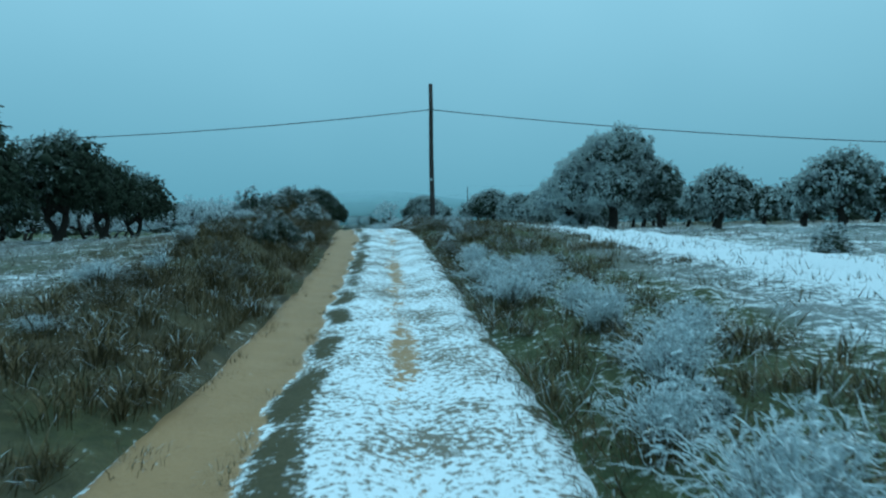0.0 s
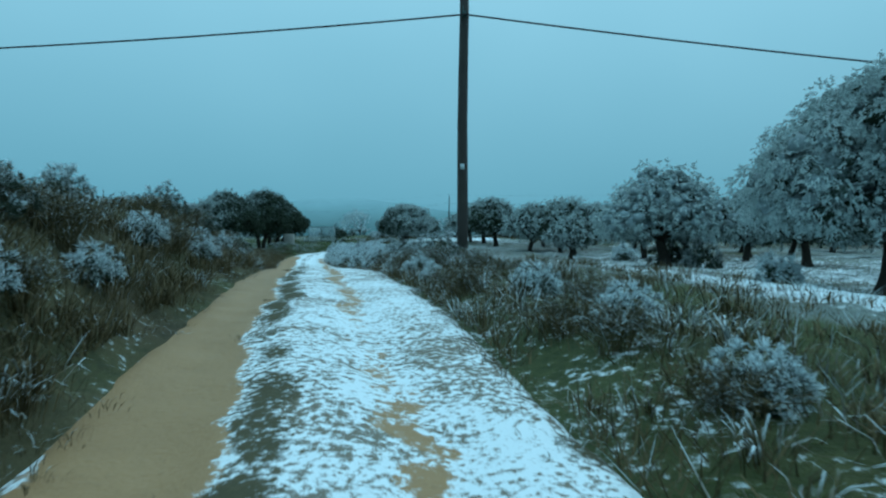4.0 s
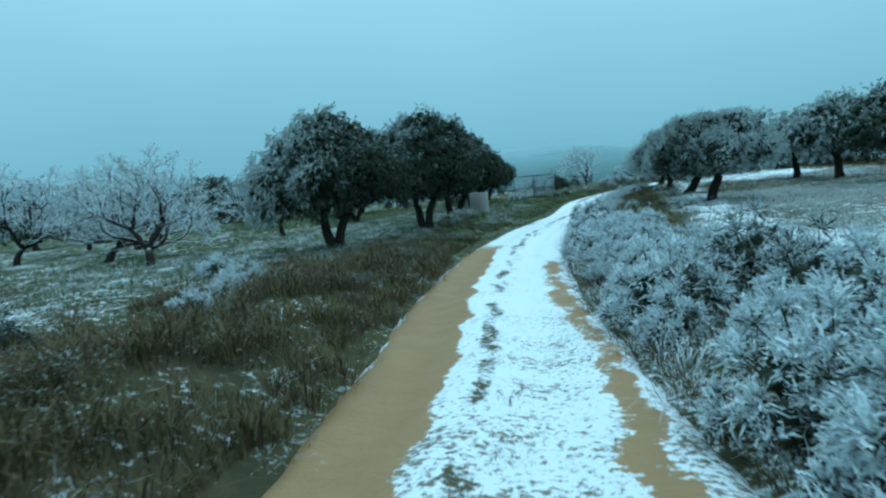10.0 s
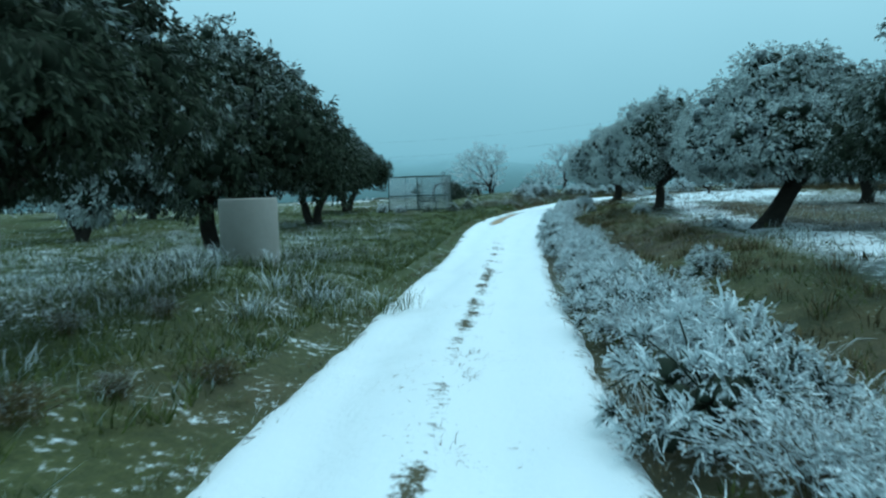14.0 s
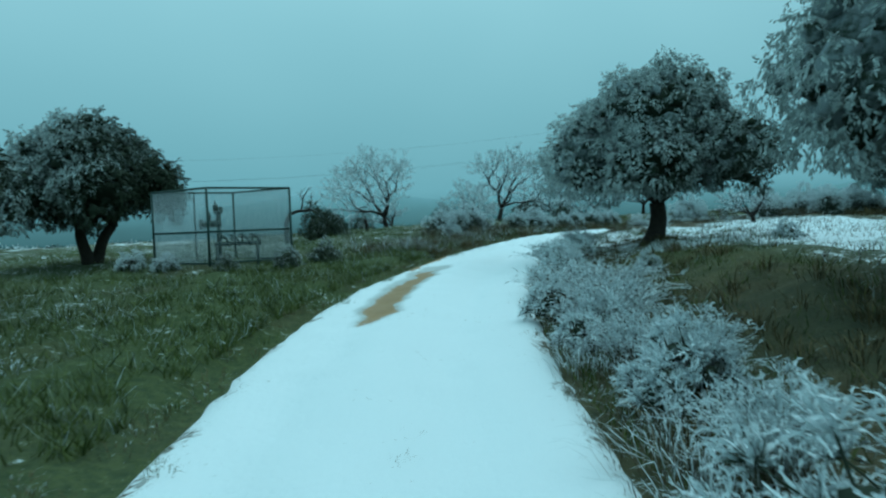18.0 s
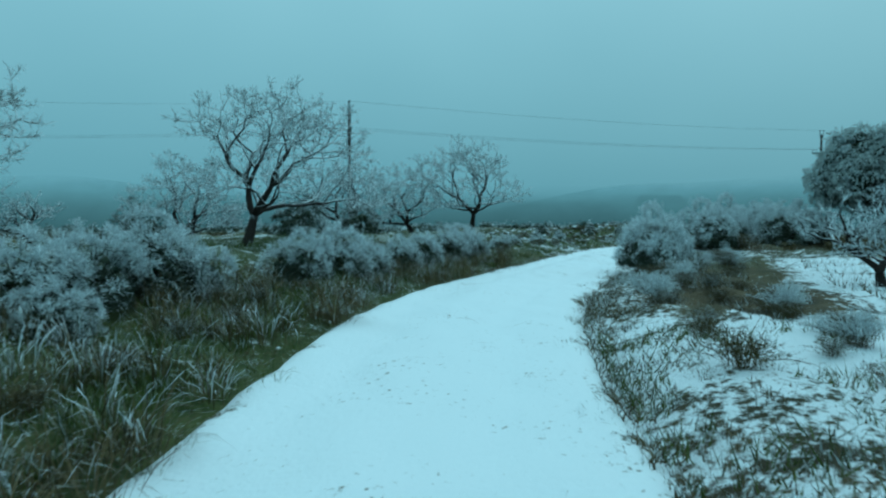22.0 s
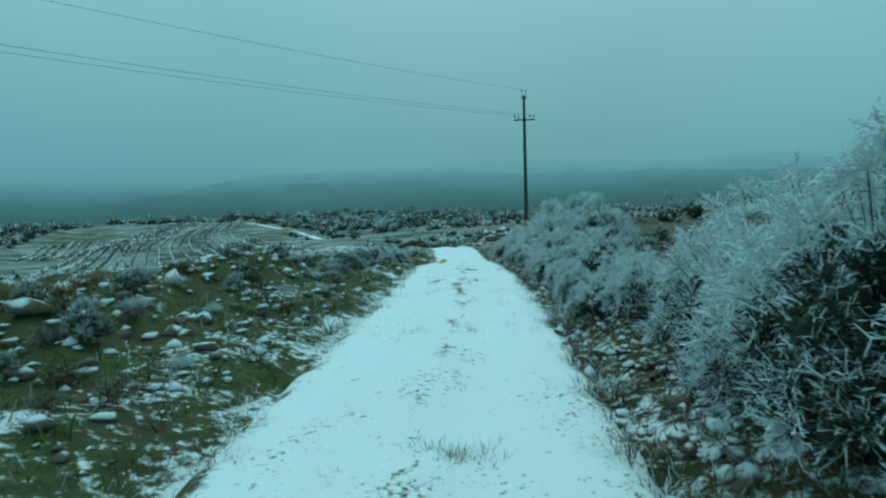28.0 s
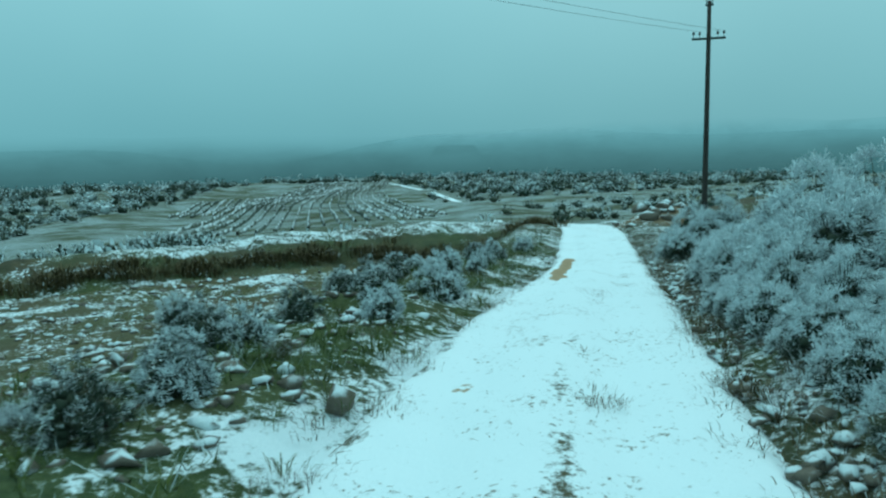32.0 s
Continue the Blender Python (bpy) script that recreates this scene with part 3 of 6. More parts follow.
# ---- the dirt track ----
SCRAPES = ((16.9, 145.7, 0.26, 0.20, 0.52), (18.1, 146.6, 0.24, 0.22, 0.52), (18.5, 144.9, 0.26, 0.18, 0.50), (10.5, 141.1, 0.12, 0.10, 0.7), (20.4, 148.7, 0.30, 0.12, 0.6))
def build_track(s0, s1, step_s, cols, half, name):
    ss = np.arange(s0, s1, step_s)
    us = np.linspace(-half, half, cols)
    S, U = np.meshgrid(ss, us, indexing="ij")
    s = S.ravel()
    yy = np.interp(s, reach, LINE[:, 1])
    fit = np.interp(yy, FIT_Y, FIT_W) * (1 + 0.025 * waves(s, s * 0, 4.5, 36) * np.sign(U.ravel()) + 0.012 * waves(s, s * 0, 0.8, 37))
    u = U.ravel() * fit
    x, y = at_side(s, u)
    u = U.ravel()
    wob = 0.10 * waves(s, s * 0, 5, 31) + 0.06 * waves(s, s * 0, 1.7, 32)
    uu = u + wob
    z = np.interp(s, reach, LINE[:, 2])
    rut = np.exp(-((uu + 0.95) / 0.30) ** 2) + np.exp(-((uu - 0.55) / 0.28) ** 2)
    z = z - 0.055 * rut + 0.05 * np.exp(-((uu + 0.2) / 0.35) ** 2) + 0.012 * waves(x, y, 0.7, 33) - 0.13 * ease(np.abs(u), half - 0.20, half)
    early = 1 - ease(yy, 74, 80)
    in_edge = np.interp(yy, [0, 45, 56, 66, 76], [-0.62, -0.62, -0.50, -0.42, -0.55])
    mud = ease(in_edge - uu, -0.16, 0.20) * ease(uu, -1.62, -1.42) * early
    right_rut = np.exp(-((uu - np.interp(yy, [0, 46, 52, 56, 62, 72], [0.42, 0.45, 0.72, 0.85, 1.25, 1.1])) / np.interp(yy, [0, 46, 60, 70], [0.31, 0.28, 0.22, 0.36])) ** 2)
    right_rut = right_rut * (1 - ease(yy, 71, 74)) * np.clip(0.52 + 0.16 * ease(yy, 38, 45) + 0.14 * waves(s, s * 0, 5, 34), 0, 0.95)
    mud = np.maximum(mud, right_rut)
    bare = np.exp(-((uu + 0.72 + 0.03 * (yy - 109)) / 0.26) ** 2) * ease(yy, 106.5, 108.5) * (1 - ease(yy, 113.6, 114.8)) * np.interp(yy, [109, 114.5], [1.0, 0.72])
    slush = np.exp(-((uu + 0.74 + 0.03 * (yy - 109)) / 0.40) ** 2) * ease(yy, 106.5, 108.5) * (1 - ease(yy, 114.4, 116))
    bare = np.maximum(bare, np.exp(-((uu + 1.05) / 0.22) ** 2) * ease(yy, 153.2, 154.2) * (1 - ease(yy, 157, 158)))
    bare = np.maximum(bare, 0.9 * np.exp(-((uu + 1.42) / 0.14) ** 2) * ease(yy, 112.5, 114) * (1 - ease(yy, 116.5, 118)))
    for bx, by, along_, across_, deep in SCRAPES:      # scraped spots in the snow
        i = float(s_of_y(by))
        q = ((x - bx) * np.interp(i, reach, HEAD[:, 0]) + (y - by) * np.interp(i, reach, HEAD[:, 1])) / along_
        p = ((x - bx) * np.interp(i, reach, HEAD[:, 1]) - (y - by) * np.interp(i, reach, HEAD[:, 0])) / across_
        bare = np.maximum(bare, deep * np.exp(-q * q - p * p))
    mud = np.maximum(mud, bare)
    slush = np.maximum(slush, 0.30 * np.clip(rut, 0, 1) * np.clip(0.7 + 0.6 * waves(s, s * 0, 7, 38), 0, 1))
    centre = np.exp(-((uu + np.interp(yy, [0, 46, 60, 72, 104], [0.46, 0.42, 0.10, 0.0, 0.0])) / np.interp(yy, [0, 44, 56], [0.30, 0.28, 0.20])) ** 2)
    turf = centre * np.interp(yy, [0, 44, 50, 62, 78, 93, 100, 105, 130, 138, 147, 152], [0.62, 0.62, 0.60, 0.58, 0.58, 0.60, 0.52, 0.05, 0.0, 0.52, 0.56, 0.3])
    turf = turf * np.clip(0.85 + 0.35 * waves(s, s * 0, 1.6, 35), 0, 1.1)
    turf = turf + (0.42 + 0.16 * waves(s, u, 1.3, 39)) * ease(np.abs(u), half - 0.60, half - 0.10)
    turf = np.where(yy < 60, turf + 0.08, turf)
    specks = np.interp(yy, [0, 60, 72, 100, 126, 134, 150], [0.48, 0.42, 0.16, 0.02, 0.14, 0.20, 0.22])
    n = len(us)
    a, b = np.meshgrid(np.arange(len(ss) - 1), np.arange(n - 1), indexing="ij")
    k = (a * n + b).ravel()
    me = mesh_np(name, np.c_[x, y, z], np.stack([k, k + 1, k + 1 + n, k + n], 1), M_ROAD, {"mud": mud, "turf": turf, "specks": specks, "slush": slush}, smooth=True)
    return new(name, me)


S_END = float(s_of_y(181))
road = build_track(float(s_of_y(-6)), S_END, 0.16, 27, 1.62, "road")
tagged(road, "snow-covered dirt track with ochre wheel ruts", "road", kind="structure")
lane_ob = build_track(S_END, reach[-1] - 2, 3.0, 5, 1.7, "road_valley")
tagged(lane_ob, "white snowy farm track crossing the valley", "road", kind="structure")


# ---- hills in the mist ----
def hills(name, radius, base, tall, seed, mat, bumps=(), lift=0.55):
    ang = np.radians(np.arange(0, 360, 0.75))
    h = tall * (lift + (0.83 - lift) * (np.sin(ang * 3 + seed) + 0.7 * np.sin(ang * 7 + 2 * seed) + 0.4 * np.sin(ang * 17 + seed)) / 1.4)
    for bearing, half, up in bumps:
        off = (np.degrees(ang) - bearing + 180) % 360 - 180
        h = h + up * (1 - ease(np.abs(off), half * 0.55, half))
    rows = []
    for k, (dr, f) in enumerate(((0, 0), (40, 0.55), (110, 0.92), (190, 1.0), (420, 0.4))):
        rr = radius + dr
        rows.append(np.c_[rr * np.sin(ang), 80 + rr * np.cos(ang), base + h * f])
    n = len(ang)
    i, j = np.meshgrid(np.arange(len(rows) - 1), np.arange(n), indexing="ij")
    a, b = (i * n + j).ravel(), (i * n + (j + 1) % n).ravel()
    ob = new(name, mesh_np(name, np.concatenate(rows), np.stack([a, a + n, b + n, b], 1), mat, smooth=True))
    return tagged(ob, "low wooded hills fading into cold mist", "hills", kind="structure")


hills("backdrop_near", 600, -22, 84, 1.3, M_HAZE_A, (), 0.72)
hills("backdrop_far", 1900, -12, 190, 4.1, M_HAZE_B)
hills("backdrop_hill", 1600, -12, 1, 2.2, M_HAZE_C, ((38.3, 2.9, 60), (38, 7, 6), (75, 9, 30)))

# ---- olive trees ----
def olive_parts(seed, leaves, tall=4.8, spread_r=3.0, lean=0.0, fat=1.0, bias=0.0, low=0.0, stems=1):
    """Meshes of an olive tree: trunk with limbs, and a crown of billowing lobes of drooping sprays."""
    r = np.random.RandomState(seed)
    wood = Bag()
    forks = []
    ts = np.linspace(0, 1, 7)[:, None]
    for k in range(stems):
        a = r.uniform(0, 6.28) if stems == 1 else k * 3.14 + r.uniform(-0.4, 0.4)
        split = 0.0 if stems == 1 else 0.48
        fork = np.array([lean * 0.9 + split * math.cos(a), split * 0.6 * math.sin(a), r.uniform(1.15, 1.5)])
        base = np.array([0.10 * split * math.cos(a), 0.10 * split * math.sin(a), -0.3])
        pts = base + (fork - base) * np.c_[ts ** 1.5, ts ** 1.5, ts] + 0.07 * np.sin(ts * 5 + seed + k) * [1, 0.7, 0]
        tube(wood, pts, (np.linspace(0.29, 0.19, 7) * (1 if stems == 1 else 0.72)) * (1 + np.r_[0.55, 0.22, 0.03, 0, 0.04, 0.06, 0.12]), 9)
        forks.append(fork)
    zc, up = tall * (0.64 - low), tall * (0.36 + low)
    mid = np.array([lean * 0.6, 0, zc])
    # lobes: a low outer ring, an upper ring and a top
    lobes = []
    for ring, count, out, lift, big in ((0, r.randint(6, 8), 0.68, -0.20, 0.35), (1, r.randint(4, 6), 0.42, 0.28, 0.37), (2, 2, 0.14, 0.58, 0.35)):
        turn = r.uniform(0, 6.28)
        for k in range(count):
            a = turn + 6.28 * (k + r.uniform(-0.25, 0.25)) / count
            o = spread_r * out * r.uniform(0.82, 1.14)
            lobes.append((mid + [o * math.cos(a), o * math.sin(a), up * (lift + r.uniform(-0.15, 0.15))], spread_r * big * r.uniform(0.78, 1.16)))
    lobes.append((mid + [0, 0, 0.05 * up], spread_r * 0.50))
    q = np.linspace(0, 1, 6)[:, None]
    for c, big in lobes[:-1]:
        fork = forks[r.randint(len(forks))]
        tip = c - [0, 0, big * 0.3]
        tube(wood, fork + (tip - fork) * q + np.array([0, 0, 0.25]) * np.sin(q * 3.1) + 0.07 * r.normal(size=(6, 3)) * q, np.linspace(0.12, 0.03, 6), 5)
    crown, shade, clumps = Bag(), Bag(), []
    near = fat < 1.2
    per_lobe = 46 if near else 22 if fat < 2 else 12
    for k, (c, big) in enumerate(lobes):
        # dark balls fill the lobes and paint the shade between the sprays
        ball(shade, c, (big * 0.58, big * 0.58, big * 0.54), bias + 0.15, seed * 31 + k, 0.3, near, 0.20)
        i = np.arange(per_lobe) + 0.5
        a, u = i * 2.39996 + r.uniform(0, 6.28), 1 - 1.82 * i / per_lobe
        way = np.c_[np.cos(a) * np.sqrt(1 - u * u), np.sin(a) * np.sqrt(1 - u * u), u] + r.normal(size=(per_lobe, 3)) * 0.10
        at = c + way * big * r.uniform(0.80, 1.10, per_lobe)[:, None] * [1, 1, 0.92]
        for p, w in zip(at, way):
            if all(np.linalg.norm(p - c2) > 0.68 * b2 for j, (c2, b2) in enumerate(lobes) if j != k):
                clumps.append((p, w / np.linalg.norm(w), big * r.uniform(0.20, 0.36) * (1 if near else 1.3 if fat < 2 else 1.6)))
    area = sum(cr ** 2 for _, _, cr in clumps)
    each = 9
    for k, (c, w_out, cr) in enumerate(clumps):
        # a smaller one behind each clump, again as painted shade
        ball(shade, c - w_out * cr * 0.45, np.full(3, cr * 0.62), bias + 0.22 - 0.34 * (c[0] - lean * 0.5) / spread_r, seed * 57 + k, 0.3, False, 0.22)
        per = max(3, int(leaves / each * cr ** 2 / area))
        n = r.normal(size=(per, 3)) + 0.8 * w_out
        n /= np.linalg.norm(n, axis=1)[:, None]
        at = c + n * (cr * r.uniform(0.70, 1.05, per))[:, None] * [1, 1, 0.95]
        way = n * 0.7 + [0, 0, -0.6] + r.normal(size=(per, 3)) * 0.25
        way /= np.linalg.norm(way, axis=1)[:, None]
        face = (c[0] - lean * 0.5) / spread_r
        w = bias + 0.50 - 0.34 * face - 0.16 * w_out[0] + 0.12 * w_out[2] + 0.26 * (n * w_out).sum(1) + 0.12 * n[:, 2] + r.normal() * 0.10 + r.normal(size=per) * 0.08
        m = np.repeat(np.arange(per), each)
        t = r.uniform(0, 1, len(m))
        tip = at[m] + way[m] * (t * 0.20 * fat)[:, None] + r.normal(size=(len(m), 3)) * 0.018 * fat
        out = way[m] * 0.9 + [0, 0, -0.35] + r.normal(size=(len(m), 3)) * (0.36 if near else 0.5)
        sprays(crown, tip, out, r.uniform(0.07, 0.15, len(m)) * fat, r.uniform(0.013, 0.023, len(m)) * fat * (1 if near else 1.3), w[m] + 0.14 * (t - 0.4) + r.normal(size=len(m)) * 0.05, r)
    return (wood.mesh("olive_trunk", M_BARK, True), crown.mesh("olive_crown", M_OLIVE), shade.mesh("olive_shade", M_CROWN_SHADE))


OLIVE_LEANING = olive_parts(18, 140000, 4.8, 3.0, 0.85, 0.74, 0.10, 0.02)
OLIVES = [olive_parts(11, 150000, 4.8, 3.0, 0.1, 0.72, 0.12, 0.02), olive_parts(12, 140000, 4.9, 3.1, -0.4, 0.74, 0.10, 0.02)]
OLIVES_DARK = [olive_parts(13, 90000, 4.7, 2.9, 0.3, 0.95, -0.22, 0.03, 2), olive_parts(14, 90000, 5.0, 2.9, 0.0, 0.95, -0.24, 0.03, 2)]
OLIVES_MID = [olive_parts(15, 15000, 4.8, 3.0, 0.2, 1.6, 0.05), olive_parts(16, 15000, 4.7, 3.0, -0.3, 1.6, 0.05), olive_parts(17, 15000, 4.9, 2.9, 0.0, 1.6, -0.28, 0.0, 2)]
OLIVE_WHITE = olive_parts(19, 22000, 4.8, 3.0, -0.2, 1.25, 0.56)
OLIVES_FAR = [olive_parts(21, 4200, 4.6, 2.9, 0.0, 2.6), olive_parts(22, 4200, 4.4, 3.0, 0.3, 2.6, -0.15)]


def olive(x, y, kind, turn, size, label, group, up=1.0):
    tree = thing("olive_tree", x, y, None, turn, size, label, "tree", group)
    tree.matrix_basis = tree.matrix_basis @ Matrix.Diagonal((1, 1, up, 1))
    trunk, crown, shade = kind
    part("trunk", trunk, tree)
    top = part("crown", crown, tree)
    part("inner_shade", shade, top)
    return tree


DARK = "dark green olive tree with a gnarled forked trunk"
RIMED = "olive tree white with rime on its windward side"
for x, y, k, turn, size, up in ((-16.0, 76.8, 0, 10, 0.88, 1.0), (-15.3, 84.6, 1, -14, 0.95, 1.0), (-16.6, 93.2, 0, 8, 1.06, 1.0), (-18.9, 107.2, 1, 0, 1.06, 0.80), (-21.0, 120.0, 0, 20, 1.0, 0.92)):
    olive(x, y, OLIVES_DARK[k], turn, size, DARK, "olive trees left of the track", up)
for x, y, turn, size in ((-24.5, 61.5, 15, 1.0), (-22.6, 53.4, -10, 1.0), (-19.6, 43.6, 5, 1.05), (-18.6, 34.0, 0, 1.15), (-27.0, 103.0, 12, 0.95)):
    olive(x, y, OLIVES_MID[2], turn, size, DARK, "olive trees left of the track")
olive(-3.6, 86.5, OLIVES[1], 188, 0.78, "olive tree with a leaning trunk, lightly rimed", "olive trees right of the track", 0.92)
olive(-4.1, 95.1, OLIVE_LEANING, 0, 0.92, "rimed olive tree on a strongly leaning trunk", "olive trees right of the track", 0.82)
for x, y, k, turn, size, up in ((8.5, 41.0, 0, 0, 0.93, 0.92), (-4.8, 104.5, 0, -25, 0.70, 1.10), (-5.1, 114.2, 0, -10, 0.81, 0.90), (14.4, 132.9, 1, 6, 0.80, 1.06)):
    olive(x, y, OLIVES[k], turn, size, RIMED, "olive trees right of the track", up)
for x, y, k, turn, size in ((15.8, 47.6, 0, 10, 0.68), (20.5, 43.6, 1, -12, 0.75), (14.8, 55.5, 1, 6, 0.72), (15.4, 62.5, 0, 0, 0.72), (7.0, 66.0, 0, 25, 0.5), (11.8, 67.8, 1, -6, 0.75),
                            (7.2, 84.4, 0, 10, 0.80), (5.0, 92.0, 0, 200, 0.9), (4.5, 100.8, 1, -5, 0.9), (3.2, 106.2, 0, 95, 0.85), (9.3, 77.0, 1, 130, 0.82), (10.3, 87.3, 0, -15, 0.9)):
    olive(x, y, OLIVES_MID[k], turn, size, RIMED, "olive trees right of the track")
olive(8.9, 55.7, OLIVE_WHITE, 0, 0.90, "half-bare olive tree white with rime all over", "olive trees right of the track", 0.82)
rng = np.random.RandomState(5)
for cx, ys in ((12.5, (96.5, 106, 115)), (19.0, (72, 81.5, 91, 101, 111)), (27.5, (60, 70, 80, 91, 102, 113)), (36.5, (58, 69, 81, 93, 104, 116)), (46.5, (64, 77, 90, 103)),
               (-33, (110, 119)), (-42, (104, 114, 125)), (-52, (98, 110, 122)), (-30, (47, 56)), (-38, (40, 50))):
    for yy in ys:
        olive(cx + rng.uniform(-1, 1), yy + rng.uniform(-1, 1), OLIVES_FAR[rng.randint(2)], rng.uniform(-25, 25), rng.uniform(0.8, 1.02), RIMED if cx > 0 else DARK,
              "olive trees right of the track" if cx > 0 else "olive trees left of the track")


# ---- bare almond trees under rime ----
REACH = (1.0, 1.25, 1.05, 0.80, 0.58, 0.42, 0.30)
GIRTH = (0.150, 0.092, 0.060, 0.036, 0.021, 0.013, 0.010)


def almond_parts(seed, size=1.0, depth=6, many=3):
    """A spreading bare tree: short trunk, a few long limbs, many upturned twigs."""
    r = np.random.RandomState(seed)
    wood, twigs, feather = Bag(), Bag(), []

    def grow(p, way, level):
        n = 5 if level < 3 else 4
        length = REACH[level] * size * r.uniform(0.8, 1.2)
        rad = GIRTH[level] * (0.6 + 0.4 * size)
        pts = [p]
        for k in range(n - 1):
            way = way + r.normal(size=3) * 0.17 + np.array([0, 0, 0.06 if level > 0 else 0.1])
            way = way / np.linalg.norm(way)
            pts.append(pts[-1] + way * length / (n - 1))
        fine = level >= 3
        tube(twigs if fine else wood, pts, np.linspace(rad, GIRTH[min(level + 1, 6)] * (0.6 + 0.4 * size), n), 3 if fine else 6, (0.0, 0.0, 0.05, 0.30, 0.60, 0.85, 1.0)[level], cap=not fine)
        if level >= 4:      # rime-feathered shoots
            m = 14 if level < depth else 20
            at = np.asarray(pts)[r.randint(1, n, m)]
            feather.append((at, way[None] * 0.55 + r.normal(size=(m, 3)) * 0.62 + [0, 0, 0.22], r.uniform(0.08, 0.24, m) * size, r.uniform(0.004, 0.0075, m), r.uniform(0.6, 1.15, m)))
        if level >= depth:
            return
        kids = many if level == 0 else 3 if level < 3 else r.randint(2, 4)
        turn = r.uniform(0, 6.28)
        for k in range(kids):
            a = turn + 6.28 * (k + r.uniform(-0.25, 0.25)) / kids
            u = np.cross(way, [0.31, 0.22, 1.0] if abs(way[2]) < 0.9 else [1.0, 0.2, 0.1])
            u /= np.linalg.norm(u) + 1e-9
            v = np.cross(way, u)
            nw = way + (r.uniform(0.75, 1.0) if level == 0 else r.uniform(0.66, 1.08)) * (math.cos(a) * u + math.sin(a) * v)
            nw[2] = max(nw[2], 0.12 if level < 3 else -0.2)
            start = pts[-1] if k < 2 else pts[r.randint(1, n - 1)] if level else pts[-1]
            grow(start, nw / np.linalg.norm(nw), level + 1)

    grow(np.array([0, 0, -0.1]), np.array([r.uniform(-0.12, 0.12), r.uniform(-0.12, 0.12), 1.0]), 0)
    sprays(twigs, *[np.concatenate(v) for v in zip(*feather)], r)
    return wood.mesh("almond_wood", M_TWIG, True), twigs.mesh("almond_twigs", M_TWIG)


ALMONDS = [almond_parts(31, 1.0, 6, 3), almond_parts(32, 1.0, 6, 4), almond_parts(37, 0.85, 6, 3), almond_parts(35, 0.5, 5, 3)]


def almond(x, y, k, turn, size, up=0.84, label="bare almond tree with rime on every twig", group="bare almond trees"):
    tree = thing("almond_tree", x, y, None, turn, size, label, "tree", group)
    tree.matrix_basis = tree.matrix_basis @ Matrix.Diagonal((1.05, 1.05, up, 1))
    part("trunk", ALMONDS[k][0], tree)
    part("branchwork", ALMONDS[k][1], tree)


almond(-12.6, 134.0, 0, 40, 1.0, 0.94)
almond(-6.9, 133.9, 0, 200, 0.93, 0.90)
almond(4.4, 145.8, 0, 50, 0.93, 0.96)
for x, y, k, turn, size in ((-2.3, 142.3, 2, 80, 0.95), (1.5, 146.1, 2, 200, 0.95), (-13.0, 143.0, 3, 0, 1.0),
                            (-2.8, 148.5, 3, 90, 1.0), (-8.6, 139.5, 2, 300, 0.85), (-28.9, 80.7, 2, 15, 1.0), (-23.4, 77.0, 2, 120, 0.95), (-17.0, 146.0, 3, 40, 1.0),
                            (-27.4, 93.3, 0, 70, 0.85), (-38.0, 84.0, 1, 50, 0.95), (-31.0, 70.0, 1, 200, 0.9), (-36.0, 74.0, 2, 10, 1.0), (-33.5, 88.0, 2, 240, 1.0), (-41.0, 92.0, 0, 160, 0.9),
                            (-29.0, 62.5, 0, 20, 0.9), (-35.0, 64.0, 1, 80, 0.9), (-44.0, 78.0, 1, 0, 1.0), (-46.0, 68.0, 0, 30, 1.0), (2.0, 124.5, 3, 60, 0.9)):
    almond(x, y, k, turn, size * (1.35 if x < -20 else 1.0))      # the left orchard's trees are taller


# ---- frosted shrubs ----
def plumes(bag, at, way, long, wide, w, r, bend=0.45, fall=-0.25):
    """Rime-thick twigs: bent tapered ribbons, dark at the foot and white at the tip, with short side needles."""
    n = len(at)
    way = way / (np.linalg.norm(way, axis=1)[:, None] + 1e-9)
    side = np.cross(way, r.normal(size=(n, 3)))
    side /= np.linalg.norm(side, axis=1)[:, None] + 1e-9
    mid = at + way * (long * 0.5)[:, None]
    on = way + r.normal(size=(n, 3)) * bend + [0, 0, fall]
    on /= np.linalg.norm(on, axis=1)[:, None] + 1e-9
    tip = mid + on * (long * 0.5)[:, None]
    e = side * wide[:, None]
    v = np.stack([at - e * 0.5, at + e * 0.5, mid - e, mid + e, tip - e * 0.35, tip + e * 0.35], 1).reshape(-1, 3)
    k = np.arange(n)[:, None] * 6
    ww = np.stack([w - 0.55, w - 0.55, w, w, w + 0.25, w + 0.25], 1).ravel()
    bag.add(v, np.r_[k + [[0, 1, 3]], k + [[0, 3, 2]], k + [[2, 3, 5]], k + [[2, 5, 4]]], ww)
    each = 5
    m = np.repeat(np.arange(n), each)
    t = r.uniform(0.25, 1.0, len(m))[:, None]
    p = np.where(t < 0.5, at[m] + (mid - at)[m] * t * 2, mid[m] + (tip - mid)[m] * (t * 2 - 1))
    sprays(bag, p, on[m] * 0.7 + r.normal(size=(len(m), 3)) * 0.7, long[m] * r.uniform(0.18, 0.34, len(m)), wide[m] * r.uniform(0.45, 0.75, len(m)), w[m] - 0.15 + 0.4 * t[:, 0], r)


